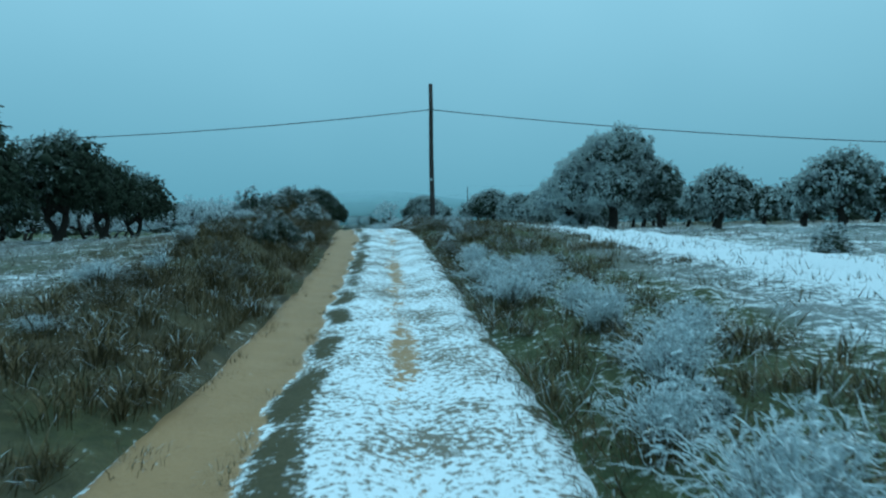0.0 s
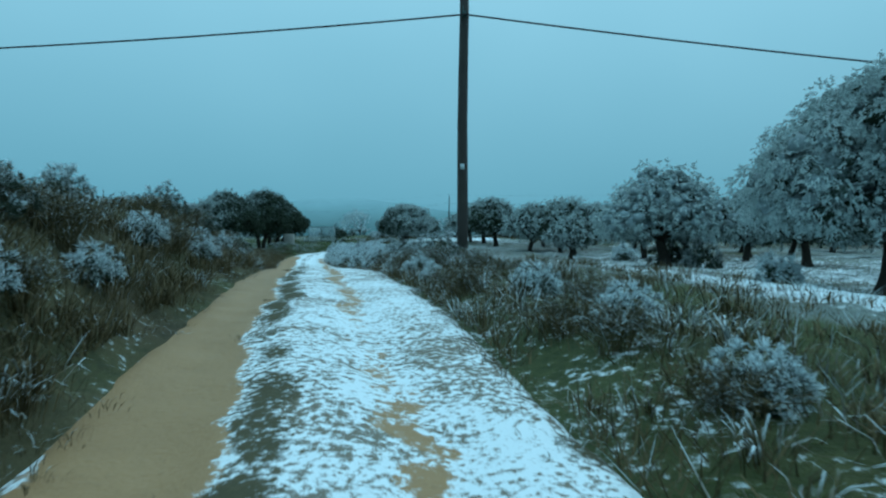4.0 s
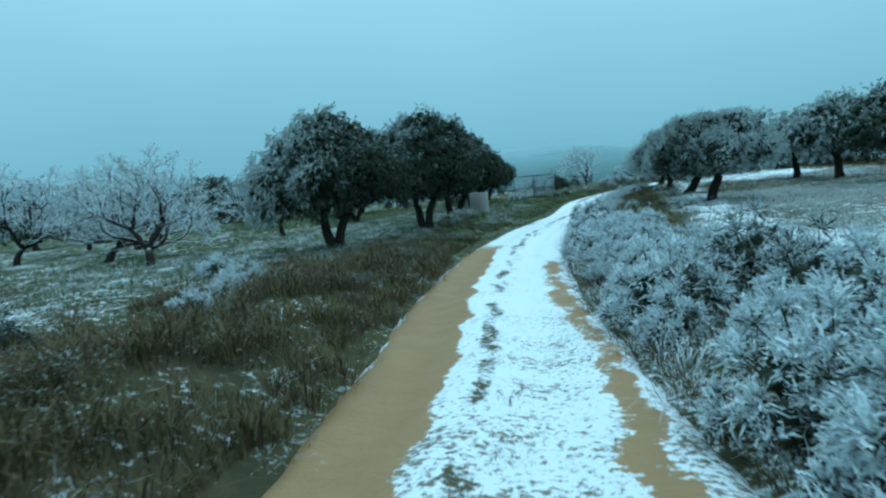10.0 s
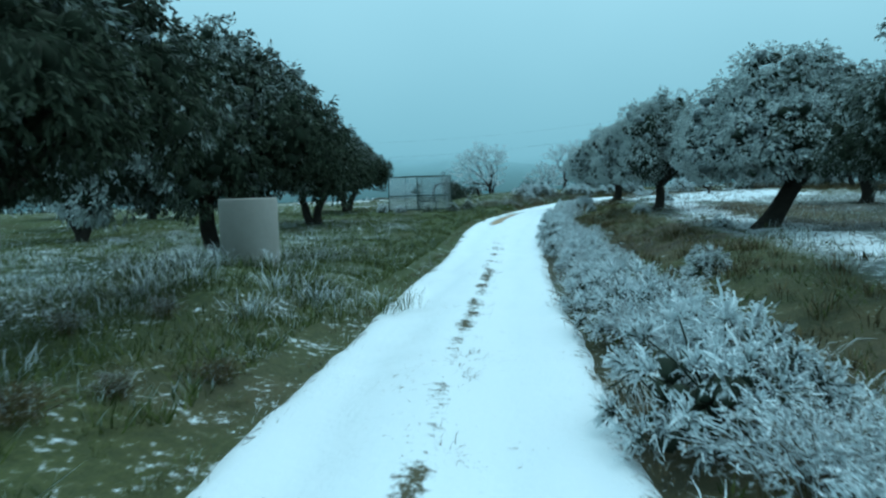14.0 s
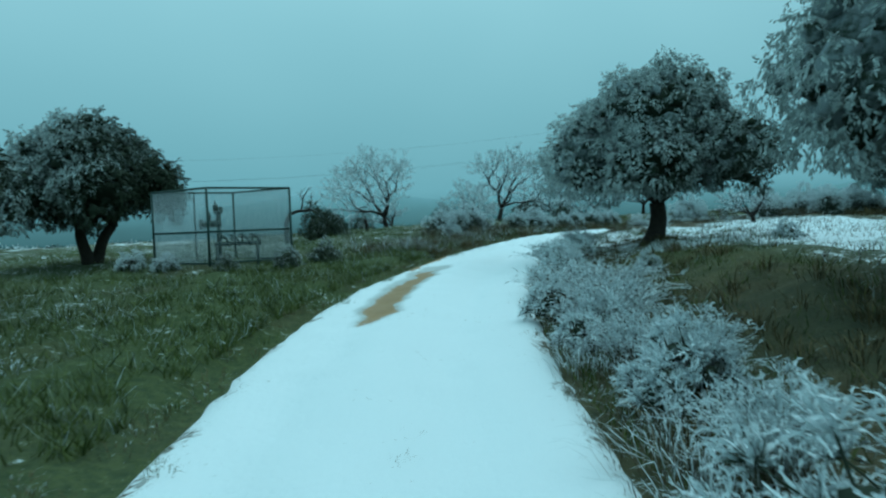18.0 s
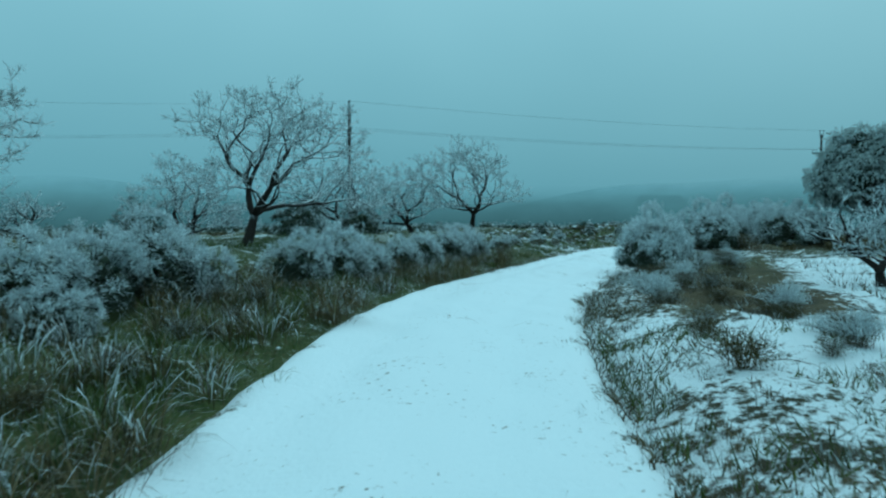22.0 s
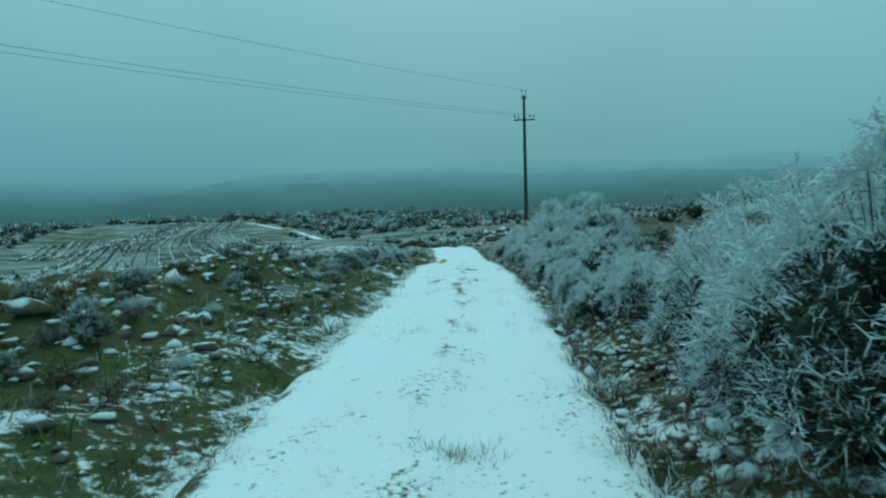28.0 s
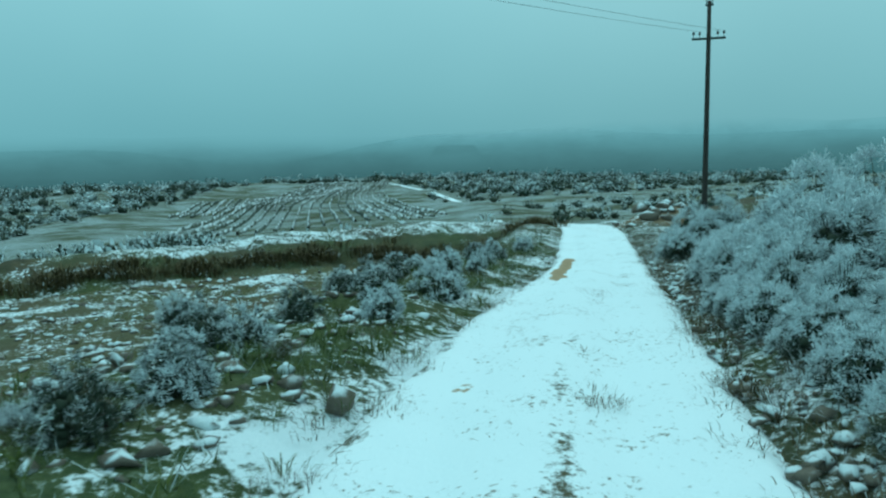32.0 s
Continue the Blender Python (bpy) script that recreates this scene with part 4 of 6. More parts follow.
def bush_parts(seed, wide, tall, clumps, frost, each=34, heads=0.20, mat=None, deep=0.0):
    """A lumpy bush: stems, hollows painted dark as shade, rounded heads of rime-thick twigs."""
    r = np.random.RandomState(seed)
    wood, leaf = Bag(), Bag()
    i = np.arange(clumps) + 0.5
    a, u = i * 2.39996 + r.normal(0, 0.25, clumps), 1 - 0.98 * i / clumps
    way = np.c_[np.cos(a) * np.sqrt(1 - u * u), np.sin(a) * np.sqrt(1 - u * u), u]
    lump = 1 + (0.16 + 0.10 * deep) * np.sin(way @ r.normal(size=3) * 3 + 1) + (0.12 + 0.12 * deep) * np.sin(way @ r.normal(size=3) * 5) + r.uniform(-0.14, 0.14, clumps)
    lump = np.minimum(lump, 1.25)
    size = 0.55 + 0.45 * tall
    head = heads * size * r.uniform(0.75, 1.3, clumps)
    c = way * lump[:, None] * [wide * 0.85, wide * 0.85, tall * 0.84]
    c[:, 2] = np.maximum(c[:, 2], 0.10 * tall)
    for k in range(clumps):
        foot = np.array((0.10 * way[k, 0], 0.10 * way[k, 1], -0.05)) if k % 3 == 0 else c[k] * [0.35, 0.35, 0.5]
        tube(wood, [foot, (foot + c[k]) / 2 + r.normal(size=3) * 0.03, c[k]], (0.013, 0.009, 0.005) if k % 3 == 0 else (0.008, 0.006, 0.004), 4, -0.1, cap=False)
        # darker ball inside each head, painting the bush's inner shade
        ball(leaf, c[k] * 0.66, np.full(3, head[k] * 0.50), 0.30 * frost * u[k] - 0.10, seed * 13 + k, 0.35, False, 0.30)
    m = np.repeat(np.arange(clumps), each)
    d = r.normal(size=(len(m), 3)) + 1.0 * way[m] + [0, 0, 0.25]
    d /= np.linalg.norm(d, axis=1)[:, None]
    at = c[m] + d * (head[m] * r.uniform(-0.15, 0.55, len(m)))[:, None]
    at[:, 2] = np.maximum(at[:, 2], 0.02)
    rise = (d * (way[m] * 0.7 + [0, 0, 0.5])).sum(1)
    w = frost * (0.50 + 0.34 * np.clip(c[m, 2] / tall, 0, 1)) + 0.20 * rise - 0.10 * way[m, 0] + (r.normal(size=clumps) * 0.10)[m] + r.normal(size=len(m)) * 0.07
    # deep: rime thins in hollows and low down, which also paints shade there
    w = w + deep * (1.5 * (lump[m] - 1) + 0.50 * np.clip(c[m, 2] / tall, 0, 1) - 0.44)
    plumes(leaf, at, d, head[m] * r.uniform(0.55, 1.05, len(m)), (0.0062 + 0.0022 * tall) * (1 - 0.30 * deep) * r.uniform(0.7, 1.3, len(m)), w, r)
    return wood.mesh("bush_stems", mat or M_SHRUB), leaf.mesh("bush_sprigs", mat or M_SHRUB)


def fountain_parts(seed, wide, tall, stalks, frost, mat):
    """A clump of dry stalks, each bowed over under its rime."""
    r = np.random.RandomState(seed)
    wood, leaf = Bag(), Bag()
    a, o = r.uniform(0, 6.28, stalks), np.minimum(np.abs(r.normal(0, 0.5, stalks)) + 0.05, 1.05)
    away = np.c_[np.cos(a), np.sin(a), np.zeros(stalks)]
    foot = away * (r.uniform(0, 0.45, stalks) * wide)[:, None] - [0, 0, 0.04]
    h = tall * r.uniform(0.55, 1.0, stalks) * np.clip(1.1 - 0.35 * o, 0.3, 1)
    t = np.linspace(0, 1, 6)
    for k in range(stalks):
        arc = foot[k] + away[k] * (wide * o[k] * t ** 1.6)[:, None] + np.c_[0 * t, 0 * t, h[k] * (1.5 * t - 0.62 * t ** 2.6)]
        arc = arc + r.normal(size=(6, 3)) * 0.012 * t[:, None]
        tube(wood if k % 3 == 0 else leaf, arc, np.array((0.0020, 0.0028, 0.0034, 0.0036, 0.0032, 0.0020)), 3, frost * (0.1 + 0.8 * t) + r.normal() * 0.12, cap=False)
        n = 7
        j = r.randint(2, 6, n)
        plumes(leaf, arc[j], np.gradient(arc, axis=0)[j] / 0.06 * 0.6 + r.normal(size=(n, 3)) * 0.6, r.uniform(0.04, 0.10, n), r.uniform(0.0032, 0.0058, n), frost * 0.70 + r.normal(size=n) * 0.10, r)
    return wood.mesh("stalks", mat), leaf.mesh("rimed_tips", mat)


SHRUBS = {
    "low": [bush_parts(41, 0.50, 0.60, 32, 1.0, 44, 0.155), bush_parts(42, 0.58, 0.66, 36, 0.92, 44, 0.155), bush_parts(43, 0.46, 0.52, 30, 1.1, 44, 0.15)],
    "tall": [bush_parts(44, 0.95, 1.5, 120, 1.05, 46, 0.15, None, 1.0), bush_parts(45, 1.0, 1.75, 130, 0.98, 46, 0.15, None, 1.0), bush_parts(46, 1.05, 1.35, 120, 1.1, 46, 0.15, None, 1.0)],
    "dark": [bush_parts(47, 0.75, 1.1, 44, 0.34, 36, 0.17), bush_parts(48, 0.65, 0.9, 40, 0.5, 36, 0.17)],
    "green": [bush_parts(51, 0.62, 1.25, 50, -0.15, 26), bush_parts(52, 0.70, 0.95, 44, -0.1, 26)],
    "weed": [fountain_parts(49, 0.45, 0.60, 100, 0.55, M_GRASS), fountain_parts(50, 0.52, 0.52, 110, 0.36, M_GRASS)],
    "hoar": [fountain_parts(53, 0.48, 0.58, 150, 1.25, M_GRASS), fountain_parts(54, 0.55, 0.50, 160, 1.15, M_GRASS), fountain_parts(55, 0.40, 0.66, 130, 1.3, M_GRASS)],
}


def shrub(x, y, kind, k, turn, size, label, group, z=None):
    grassy = kind in ("weed", "hoar")
    ob = thing({"weed": "weed_clump", "hoar": "frosted_grass_clump"}.get(kind, "shrub"), x, y, z, turn, size, label, "weeds" if grassy else "shrub", group)
    pieces = (part("stalk_tuft", SHRUBS[kind][k][0], ob), part("rime_fringe", SHRUBS[kind][k][1], ob)) if grassy else (part("branchwork", SHRUBS[kind][k][0], ob), part("foliage", SHRUBS[kind][k][1], ob))
    for p in pieces if grassy else ():
        tagged(p, kind="stuff")


rng = np.random.RandomState(17)
WHITE, GREYISH = "low verge shrub white with hoar frost", "dark evergreen shrub dusted with frost"
HEDGE = "dense hedge bush thickly coated in white rime"


def row_of(kind, y0, y1, gap, d0, d1, size0, size1, label, group):
    s = float(s_of_y(y0))
    while s < float(s_of_y(y1)):
        x, y = at_side(s, rng.uniform(d0, d1))
        ks = SHRUBS[kind]
        shrub(float(x), float(y), kind, rng.randint(len(ks)), rng.uniform(-30, 30), rng.uniform(size0, size1), label, group)
        s += gap * rng.uniform(0.7, 1.3)


VR, VL = "shrubs on the right verge", "shrubs on the left verge"
HOAR = "bowed dry grass clump thick with white hoar frost"
row_of("hoar", 9, 24, 1.1, 1.9, 3.3, 0.8, 1.25, HOAR, VR)
row_of("low", 9, 42, 2.6, 1.8, 2.8, 0.4, 0.7, WHITE, VR)
row_of("weed", 26, 44, 1.1, 1.8, 3.4, 0.6, 0.95, "brown bowed grass clump with frosted tips", VR)
row_of("low", 42, 55, 1.5, 1.85, 2.7, 0.6, 0.9, WHITE, VR)
row_of("dark", 42, 55, 1.3, 1.9, 3.0, 0.4, 0.65, GREYISH, VR)
row_of("weed", 40, 56, 0.7, 1.8, 3.2, 0.7, 1.05, "brown bowed grass clump with frosted tips", VR)
row_of("low", 55, 76, 0.95, 1.85, 2.7, 0.9, 1.35, WHITE, VR)
row_of("low", 55, 72, 1.1, 2.7, 3.9, 0.9, 1.4, WHITE, VR)
row_of("dark", 54, 76, 1.9, 2.1, 3.6, 0.55, 0.9, GREYISH, VR)
row_of("low", 74, 113, 2.3, 1.8, 2.3, 0.75, 1.2, WHITE, VR)
row_of("hoar", 68, 118, 1.25, 1.75, 2.4, 0.8, 1.4, HOAR, VR)
row_of("low", 84, 120, 6.0, 3.2, 7.0, 0.5, 0.8, WHITE, VR)
HG = "hedge right of the track"
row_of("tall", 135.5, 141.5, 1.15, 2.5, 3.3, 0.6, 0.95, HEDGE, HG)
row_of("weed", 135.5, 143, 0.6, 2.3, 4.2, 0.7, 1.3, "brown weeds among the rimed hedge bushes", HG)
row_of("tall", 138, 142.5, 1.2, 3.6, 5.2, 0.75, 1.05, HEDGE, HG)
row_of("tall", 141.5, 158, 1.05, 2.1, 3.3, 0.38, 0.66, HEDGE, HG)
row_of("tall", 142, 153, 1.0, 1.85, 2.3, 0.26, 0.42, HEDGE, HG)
row_of("dark", 139, 158, 1.7, 3.2, 5.0, 0.45, 0.75, GREYISH, HG)
row_of("weed", 141, 158, 1.2, 3.6, 6.0, 0.6, 1.0, "brown weeds behind the rimed hedge", HG)
row_of("dark", 146, 162, 3.0, 7.0, 16.0, 0.8, 1.3, GREYISH, HG)
WEED = "tall brown bank weeds with frosted tips"
row_of("weed", 17, 34, 0.75, -4.2, -1.95, 0.5, 0.8, WEED, VL)
row_of("weed", 34, 56, 0.45, -4.4, -1.9, 0.6, 1.0, WEED, VL)
row_of("hoar", 12, 27, 1.5, -4.6, -3.0, 0.5, 0.75, HOAR, VL)
row_of("weed", 46, 76, 2.4, -6.0, -2.0, 0.6, 0.95, WEED, VL)
row_of("dark", 40, 66, 3.6, -7.0, -4.0, 0.55, 0.85, GREYISH, VL)
row_of("low", 56, 74, 1.5, -7.5, -4.4, 0.6, 1.0, WHITE, VL)
row_of("low", 28, 50, 2.4, -2.7, -1.9, 0.4, 0.7, WHITE, VL)
row_of("dark", 24, 50, 0.8, -4.0, -2.2, 0.32, 0.6, GREYISH, VL)
row_of("weed", 64, 86, 0.8, -4.6, -1.9, 0.4, 0.7, WEED, VL)
row_of("weed", 122, 134, 0.45, 2.4, 4.2, 0.35, 0.65, "brown weeds with frosted stalks beside the snow", VR)
row_of("hoar", 123, 134, 1.0, 2.2, 4.4, 0.4, 0.75, HOAR, VR)
row_of("hoar", 135, 148, 0.8, -4.8, -2.3, 0.22, 0.42, "small tuft of stalks white with frost", VL)
row_of("dark", 137, 147, 1.0, -4.8, -3.0, 0.20, 0.40, GREYISH, VL)
LB = "frosted bushes left of the bend"
for x, y, k, size in ((-10.0, 125.2, 2, 0.66), (-9.4, 125.7, 0, 0.62), (-8.8, 126.3, 1, 0.60), (-8.3, 126.9, 2, 0.58), (-9.6, 124.7, 2, 0.42), (-6.6, 128.1, 2, 0.58), (-5.9, 128.5, 0, 0.55),
                      (-5.3, 129.0, 2, 0.50), (-4.3, 130.2, 2, 0.50), (-3.6, 130.7, 0, 0.46), (-2.5, 132.1, 2, 0.55), (-1.8, 132.9, 1, 0.46), (-1.1, 133.8, 2, 0.52)):
    shrub(x, y, "tall", k, rng.uniform(0, 360), size, HEDGE, LB)
row_of("weed", 119, 134, 1.0, -3.0, -2.2, 0.32, 0.5, WEED, LB)
row_of("low", 134, 139, 2.2, -3.6, -2.4, 0.5, 0.8, WHITE, VL)
row_of("low", 146, 158, 2.2, -3.2, -2.0, 0.45, 0.8, WHITE, VL)
row_of("dark", 146, 156, 1.3, -3.6, -2.6, 0.30, 0.5, GREYISH, VL)
row_of("weed", 134, 150, 0.5, -4.5, -2.2, 0.26, 0.5, WEED, VL)
for x, y, k, size in ((0.9, 128.7, 0, 0.72), (1.4, 129.4, 1, 0.74), (0.7, 128.2, 2, 0.48), (1.5, 128.8, 2, 0.52), (28.0, 149.2, 1, 1.05), (27.0, 148.3, 0, 1.0), (29.2, 148.6, 1, 1.15), (26.4, 146.6, 1, 1.0), (27.6, 146.8, 0, 1.05), (30.5, 150.5, 2, 1.0), (33.5, 152.5, 0, 0.9), (36.5, 155.5, 1, 0.8), (40.0, 158.5, 2, 0.8)):
    shrub(x, y, "tall", k, rng.uniform(0, 360), size, HEDGE, "hedge right of the track")
for x, y, kind, k, size in ((-15.3, 128.7, "green", 0, 1.2), (-14.8, 129.0, "green", 1, 1.1), (22.0, 162.0, "tall", 2, 0.55), (27.5, 163.5, "tall", 0, 0.5), (16.5, 158.0, "tall", 1, 0.5), (33, 167, "tall", 2, 0.45),
                            (9.5, 56.6, "dark", 0, 1.3), (10.4, 55.2, "dark", 1, 1.3), (11.0, 26.5, "dark", 1, 0.8), (6.6, 41.6, "low", 0, 1.0), (9.0, 62.0, "tall", 2, 0.7), (-9.6, 141.2, "dark", 0, 1.3),
                            (-4.6, 139.6, "dark", 0, 1.25), (-2.0, 141.5, "dark", 1, 1.3), (-16.0, 138.0, "dark", 0, 1.0), (-14.5, 139.0, "dark", 1, 1.2), (-13.6, 114.6, "dark", 1, 0.5), (-14.9, 114.0, "dark", 0, 0.35),
                            (-16.5, 114.6, "low", 1, 0.6), (-17.6, 115.2, "low", 0, 0.75), (-12.9, 115.4, "dark", 0, 0.5)):
    shrub(x, y, kind, k, rng.uniform(0, 360), size, GREYISH if kind in ("dark", "green") else HEDGE, "scattered bushes")

def spiky(x, y, size, label):
    """A rosette of stiff upright spikes."""
    r = np.random.RandomState(int(abs(x * 10)))
    ob = thing("spiky_plant", x, y, None, 0, size, label, "plant", "spiky plants on the right verge")
    for k in range(26):
        a, o = 2.4 * k, 0.12 + 0.75 * k / 26
        way = np.array((math.cos(a) * o, math.sin(a) * o, 1.0))
        tip = way / np.linalg.norm(way) * r.uniform(0.42, 0.6)
        bag = Bag()
        q = np.linspace(0, 1, 5)[:, None]
        tube(bag, tip * q + np.array((0, 0, 0.05)) * np.sin(q * 3.14), (0.014, 0.022, 0.021, 0.015, 0.004), 5, np.linspace(-0.1, 0.75, 5) + r.normal() * 0.1)
        part("spike", bag.mesh("spike", M_SHRUB, True), ob)


spiky(-1.35, 49.7, 0.85, "spiky frosted rosette plant among the verge weeds")
spiky(-4.8, 67.2, 1.05, "tall spiky plant white with frost among the shrubs")

# ---- grass: too many blades to count ----
def tussocks(name, spots, per, long, wide, frost, mat, label, seed, droop=1.1, foot=0.16, tip_frost=0.25):
    """Tufts of arching blades. spots: rows of x, y, size. Five triangles a blade."""
    r = np.random.RandomState(seed)
    spots = np.asarray(spots, float)
    z = height(spots[:, 0], spots[:, 1])
    n = len(spots) * per
    k = np.repeat(np.arange(len(spots)), per)
    size = spots[k, 2]
    a, o = r.uniform(0, 6.28, n), np.abs(r.normal(0, 0.5, n))
    away = np.c_[np.cos(a), np.sin(a)]
    tall = r.uniform(*long, n) * size
    root = np.c_[spots[k, :2] + away * (r.uniform(0, foot, n) * size * 2)[:, None], z[k] - 0.03]
    lean = np.c_[away * (o * droop)[:, None], np.ones(n)]
    lean /= np.linalg.norm(lean, axis=1)[:, None]
    mid = root + lean * (tall * 0.45)[:, None]
    bend = np.c_[away * (0.4 + o * droop * 1.3)[:, None], 0.85 - o * 0.5] + r.normal(0, 0.25, (n, 3))
    bend /= np.linalg.norm(bend, axis=1)[:, None]
    high = mid + bend * (tall * 0.35)[:, None]
    fall = np.c_[away * (0.8 + o * droop)[:, None], 0.25 - o * 1.1] + r.normal(0, 0.3, (n, 3))
    fall /= np.linalg.norm(fall, axis=1)[:, None]
    tip = high + fall * (tall * 0.35)[:, None]
    side = np.c_[-away[:, 1], away[:, 0], np.zeros(n)] * (r.uniform(*wide, n) * np.sqrt(size))[:, None]
    v = np.stack([root - side * 0.6, root + side * 0.6, mid - side, mid + side, high - side * 0.8, high + side * 0.8, tip], 1).reshape(-1, 3)
    b = np.arange(n)[:, None] * 7
    f = np.r_[b + [[0, 1, 3]], b + [[0, 3, 2]], b + [[2, 3, 5]], b + [[2, 5, 4]], b + [[4, 5, 6]]]
    clump = r.normal(0, 0.16, len(spots))[k]
    steps = np.array([-0.45, -0.45, -0.1, -0.1, 0.1, 0.1, tip_frost])
    w = frost + steps[None] + (clump + r.normal(0, 0.12, n))[:, None]
    ob = new(name, mesh_np(name, v, f, mat, {"frost": w.ravel()}))
    return tagged(ob, label, "grass", kind="stuff")


def turf(name, x, y, long, wide, frost, mat, label, seed):
    """Short single blades, one triangle each, at the given places."""
    r = np.random.RandomState(seed)
    n = len(x)
    z = height(x, y)
    a = r.uniform(0, 6.28, n)
    tall = r.uniform(*long, n)
    lean = r.normal(0, 0.55, (n, 2))
    root = np.c_[x, y, z - 0.02]
    side = np.c_[np.cos(a), np.sin(a), np.zeros(n)] * r.uniform(*wide, n)[:, None]
    tip = root + np.c_[lean, np.ones(n)] * tall[:, None]
    v = np.stack([root - side, root + side, tip], 1).reshape(-1, 3)
    w = frost + r.normal(0, 0.14, n)
    ob = new(name, mesh_np(name, v, np.arange(3 * n).reshape(-1, 3), mat, {"frost": np.stack([w - 0.2, w - 0.2, w + 0.2], 1).ravel()}))
    return tagged(ob, label, "grass", kind="stuff")


def strewn(seed, count, y0, y1, d0, d1, s0=0.7, s1=1.2):
    """Spots spread along a stretch of the verge."""
    r = np.random.RandomState(seed)
    s = r.uniform(float(s_of_y(y0)), float(s_of_y(y1)), count)
    d = r.uniform(d0, d1, count)
    x, y = at_side(s, d)
    return np.c_[x, y, r.uniform(s0, s1, count)]


RIME_GRASS, STRAW = "long verge grass bent over under white hoar frost", "dry brown bank grass with frosted tips"
tussocks("verge_grass", strewn(1, 420, 8, 60, 1.55, 4.2, 0.5, 1.0), 48, (0.26, 0.52), (0.0035, 0.0075), 0.36, M_GRASS, RIME_GRASS, 61)
tussocks("verge_grass_hoar", np.r_[strewn(2, 190, 60, 96, 1.4, 2.6, 0.6, 1.3), strewn(31, 70, 96, 118, 1.6, 2.5, 0.6, 1.3)], 50, (0.20, 0.40), (0.0026, 0.0050), 0.62, M_GRASS, RIME_GRASS, 62)
tussocks("verge_grass_dark", np.r_[strewn(3, 420, 66, 118, 2.6, 4.8, 0.5, 1.0), strewn(33, 300, 22, 47, 3.0, 6.6, 0.5, 1.0)], 40, (0.16, 0.36), (0.0030, 0.0060), -0.12, M_GRASS, "dark brown grass behind the frosted verge", 63, 1.3)
tussocks("bank_grass", strewn(4, 560, 12, 48, -4.3, -1.6, 0.6, 1.05), 50, (0.24, 0.48), (0.0035, 0.0070), 0.16, M_GRASS, STRAW, 64, 0.9, 0.14, 0.35)
tussocks("bank_grass_weedy", strewn(5, 760, 46, 74, -6.5, -1.4, 0.6, 1.15), 62, (0.26, 0.52), (0.0030, 0.0060), 0.0, M_GRASS, STRAW, 65, 0.9, 0.14, 0.35)
tussocks("meadow_edge_grass", strewn(6, 420, 76, 124, -5.0, -1.35, 0.4, 0.8), 42, (0.10, 0.24), (0.0022, 0.0045), 0.22, M_GREEN, "short green verge grass with frosted tips", 66)
tussocks("meadow_tussocks", strewn(26, 700, 70, 108, -14, -3.5, 0.6, 1.1), 46, (0.18, 0.40), (0.0030, 0.0060), 0.60, M_GREEN, "bent meadow grass streaked with frost", 75, 1.6, 0.3, 0.3)
tussocks("well_grass", np.c_[-14.0 + 1.9 * np.random.RandomState(3).normal(0, 0.7, 60), 87.8 + np.random.RandomState(4).normal(0, 0.9, 60), np.full(60, 1.0)], 50, (0.25, 0.5), (0.0030, 0.0060), 0.5, M_GREEN, "long frosted grass round the well", 76)
tussocks("bend_grass", strewn(7, 220, 117, 132, -4.6, -1.5, 0.6, 1.1), 65, (0.28, 0.6), (0.0025, 0.0050), 0.3, M_GRASS, STRAW, 67)
tussocks("shoulder_grass", strewn(8, 150, 121, 137, 1.3, 3.2, 0.35, 0.8), 60, (0.08, 0.22), (0.0022, 0.0045), 0.55, M_GRASS, "rough shoulder grass half buried in snow", 68)
tussocks("roadside_weeds", strewn(9, 760, 130, 160, -5.4, -1.45, 0.35, 0.8), 46, (0.14, 0.36), (0.0025, 0.0050), 0.02, M_GREEN, "weedy grass among earth clods and snow", 69)
tussocks("hedge_back_grass", strewn(35, 380, 136, 160, 4.0, 14.0, 0.8, 1.4), 34, (0.25, 0.5), (0.005, 0.010), 0.02, M_GRASS, "dry brown grass and scrub behind the hedge", 77, 0.8, 0.2, 0.2)
tussocks("hedge_foot_grass", strewn(10, 260, 133, 163, 1.3, 2.4, 0.35, 0.8), 60, (0.16, 0.42), (0.0025, 0.0050), 0.42, M_GRASS, "rough grass along the foot of the hedge", 70)
rr = np.random.RandomState(71)
xs = rr.uniform(-28, 45, 420)
tussocks("field_edge_grass", np.c_[xs, rim(xs) + rr.normal(-0.2, 0.35, 420), rr.uniform(0.9, 1.5, 420)], 45, (0.24, 0.46), (0.010, 0.018), 0.05, M_GRASS, "belt of dry brown grass along the field edge", 72, 0.5, 0.25, 0.1)
# tufts down the middle of the track
heap = np.random.RandomState(41)
HEAPS = np.concatenate([np.c_[cx + heap.normal(0, 0.17, 16), cy + heap.normal(0, 0.15, 16), heap.uniform(0.25, 0.55, 16)] for cx, cy in ((20.9, 147.8), (17.9, 145.5), (12.9, 141.8), (17.6, 145.9), (9.4, 139.0))])
sp = np.r_[strewn(11, 70, 44, 60, -0.42, -0.02, 0.3, 0.65), strewn(29, 170, 58, 104, -0.22, 0.16, 0.3, 0.65)]
tussocks("track_tufts", np.r_[sp, strewn(12, 60, 134, 152, -0.5, 0.2, 0.3, 0.6), strewn(13, 150, 8, 48, -0.75, -0.15, 0.2, 0.5), HEAPS], 26, (0.10, 0.22), (0.0022, 0.0045), 0.3, M_GRASS, "dark grass tufts between the wheel ruts", 73, 1.2, 0.2)


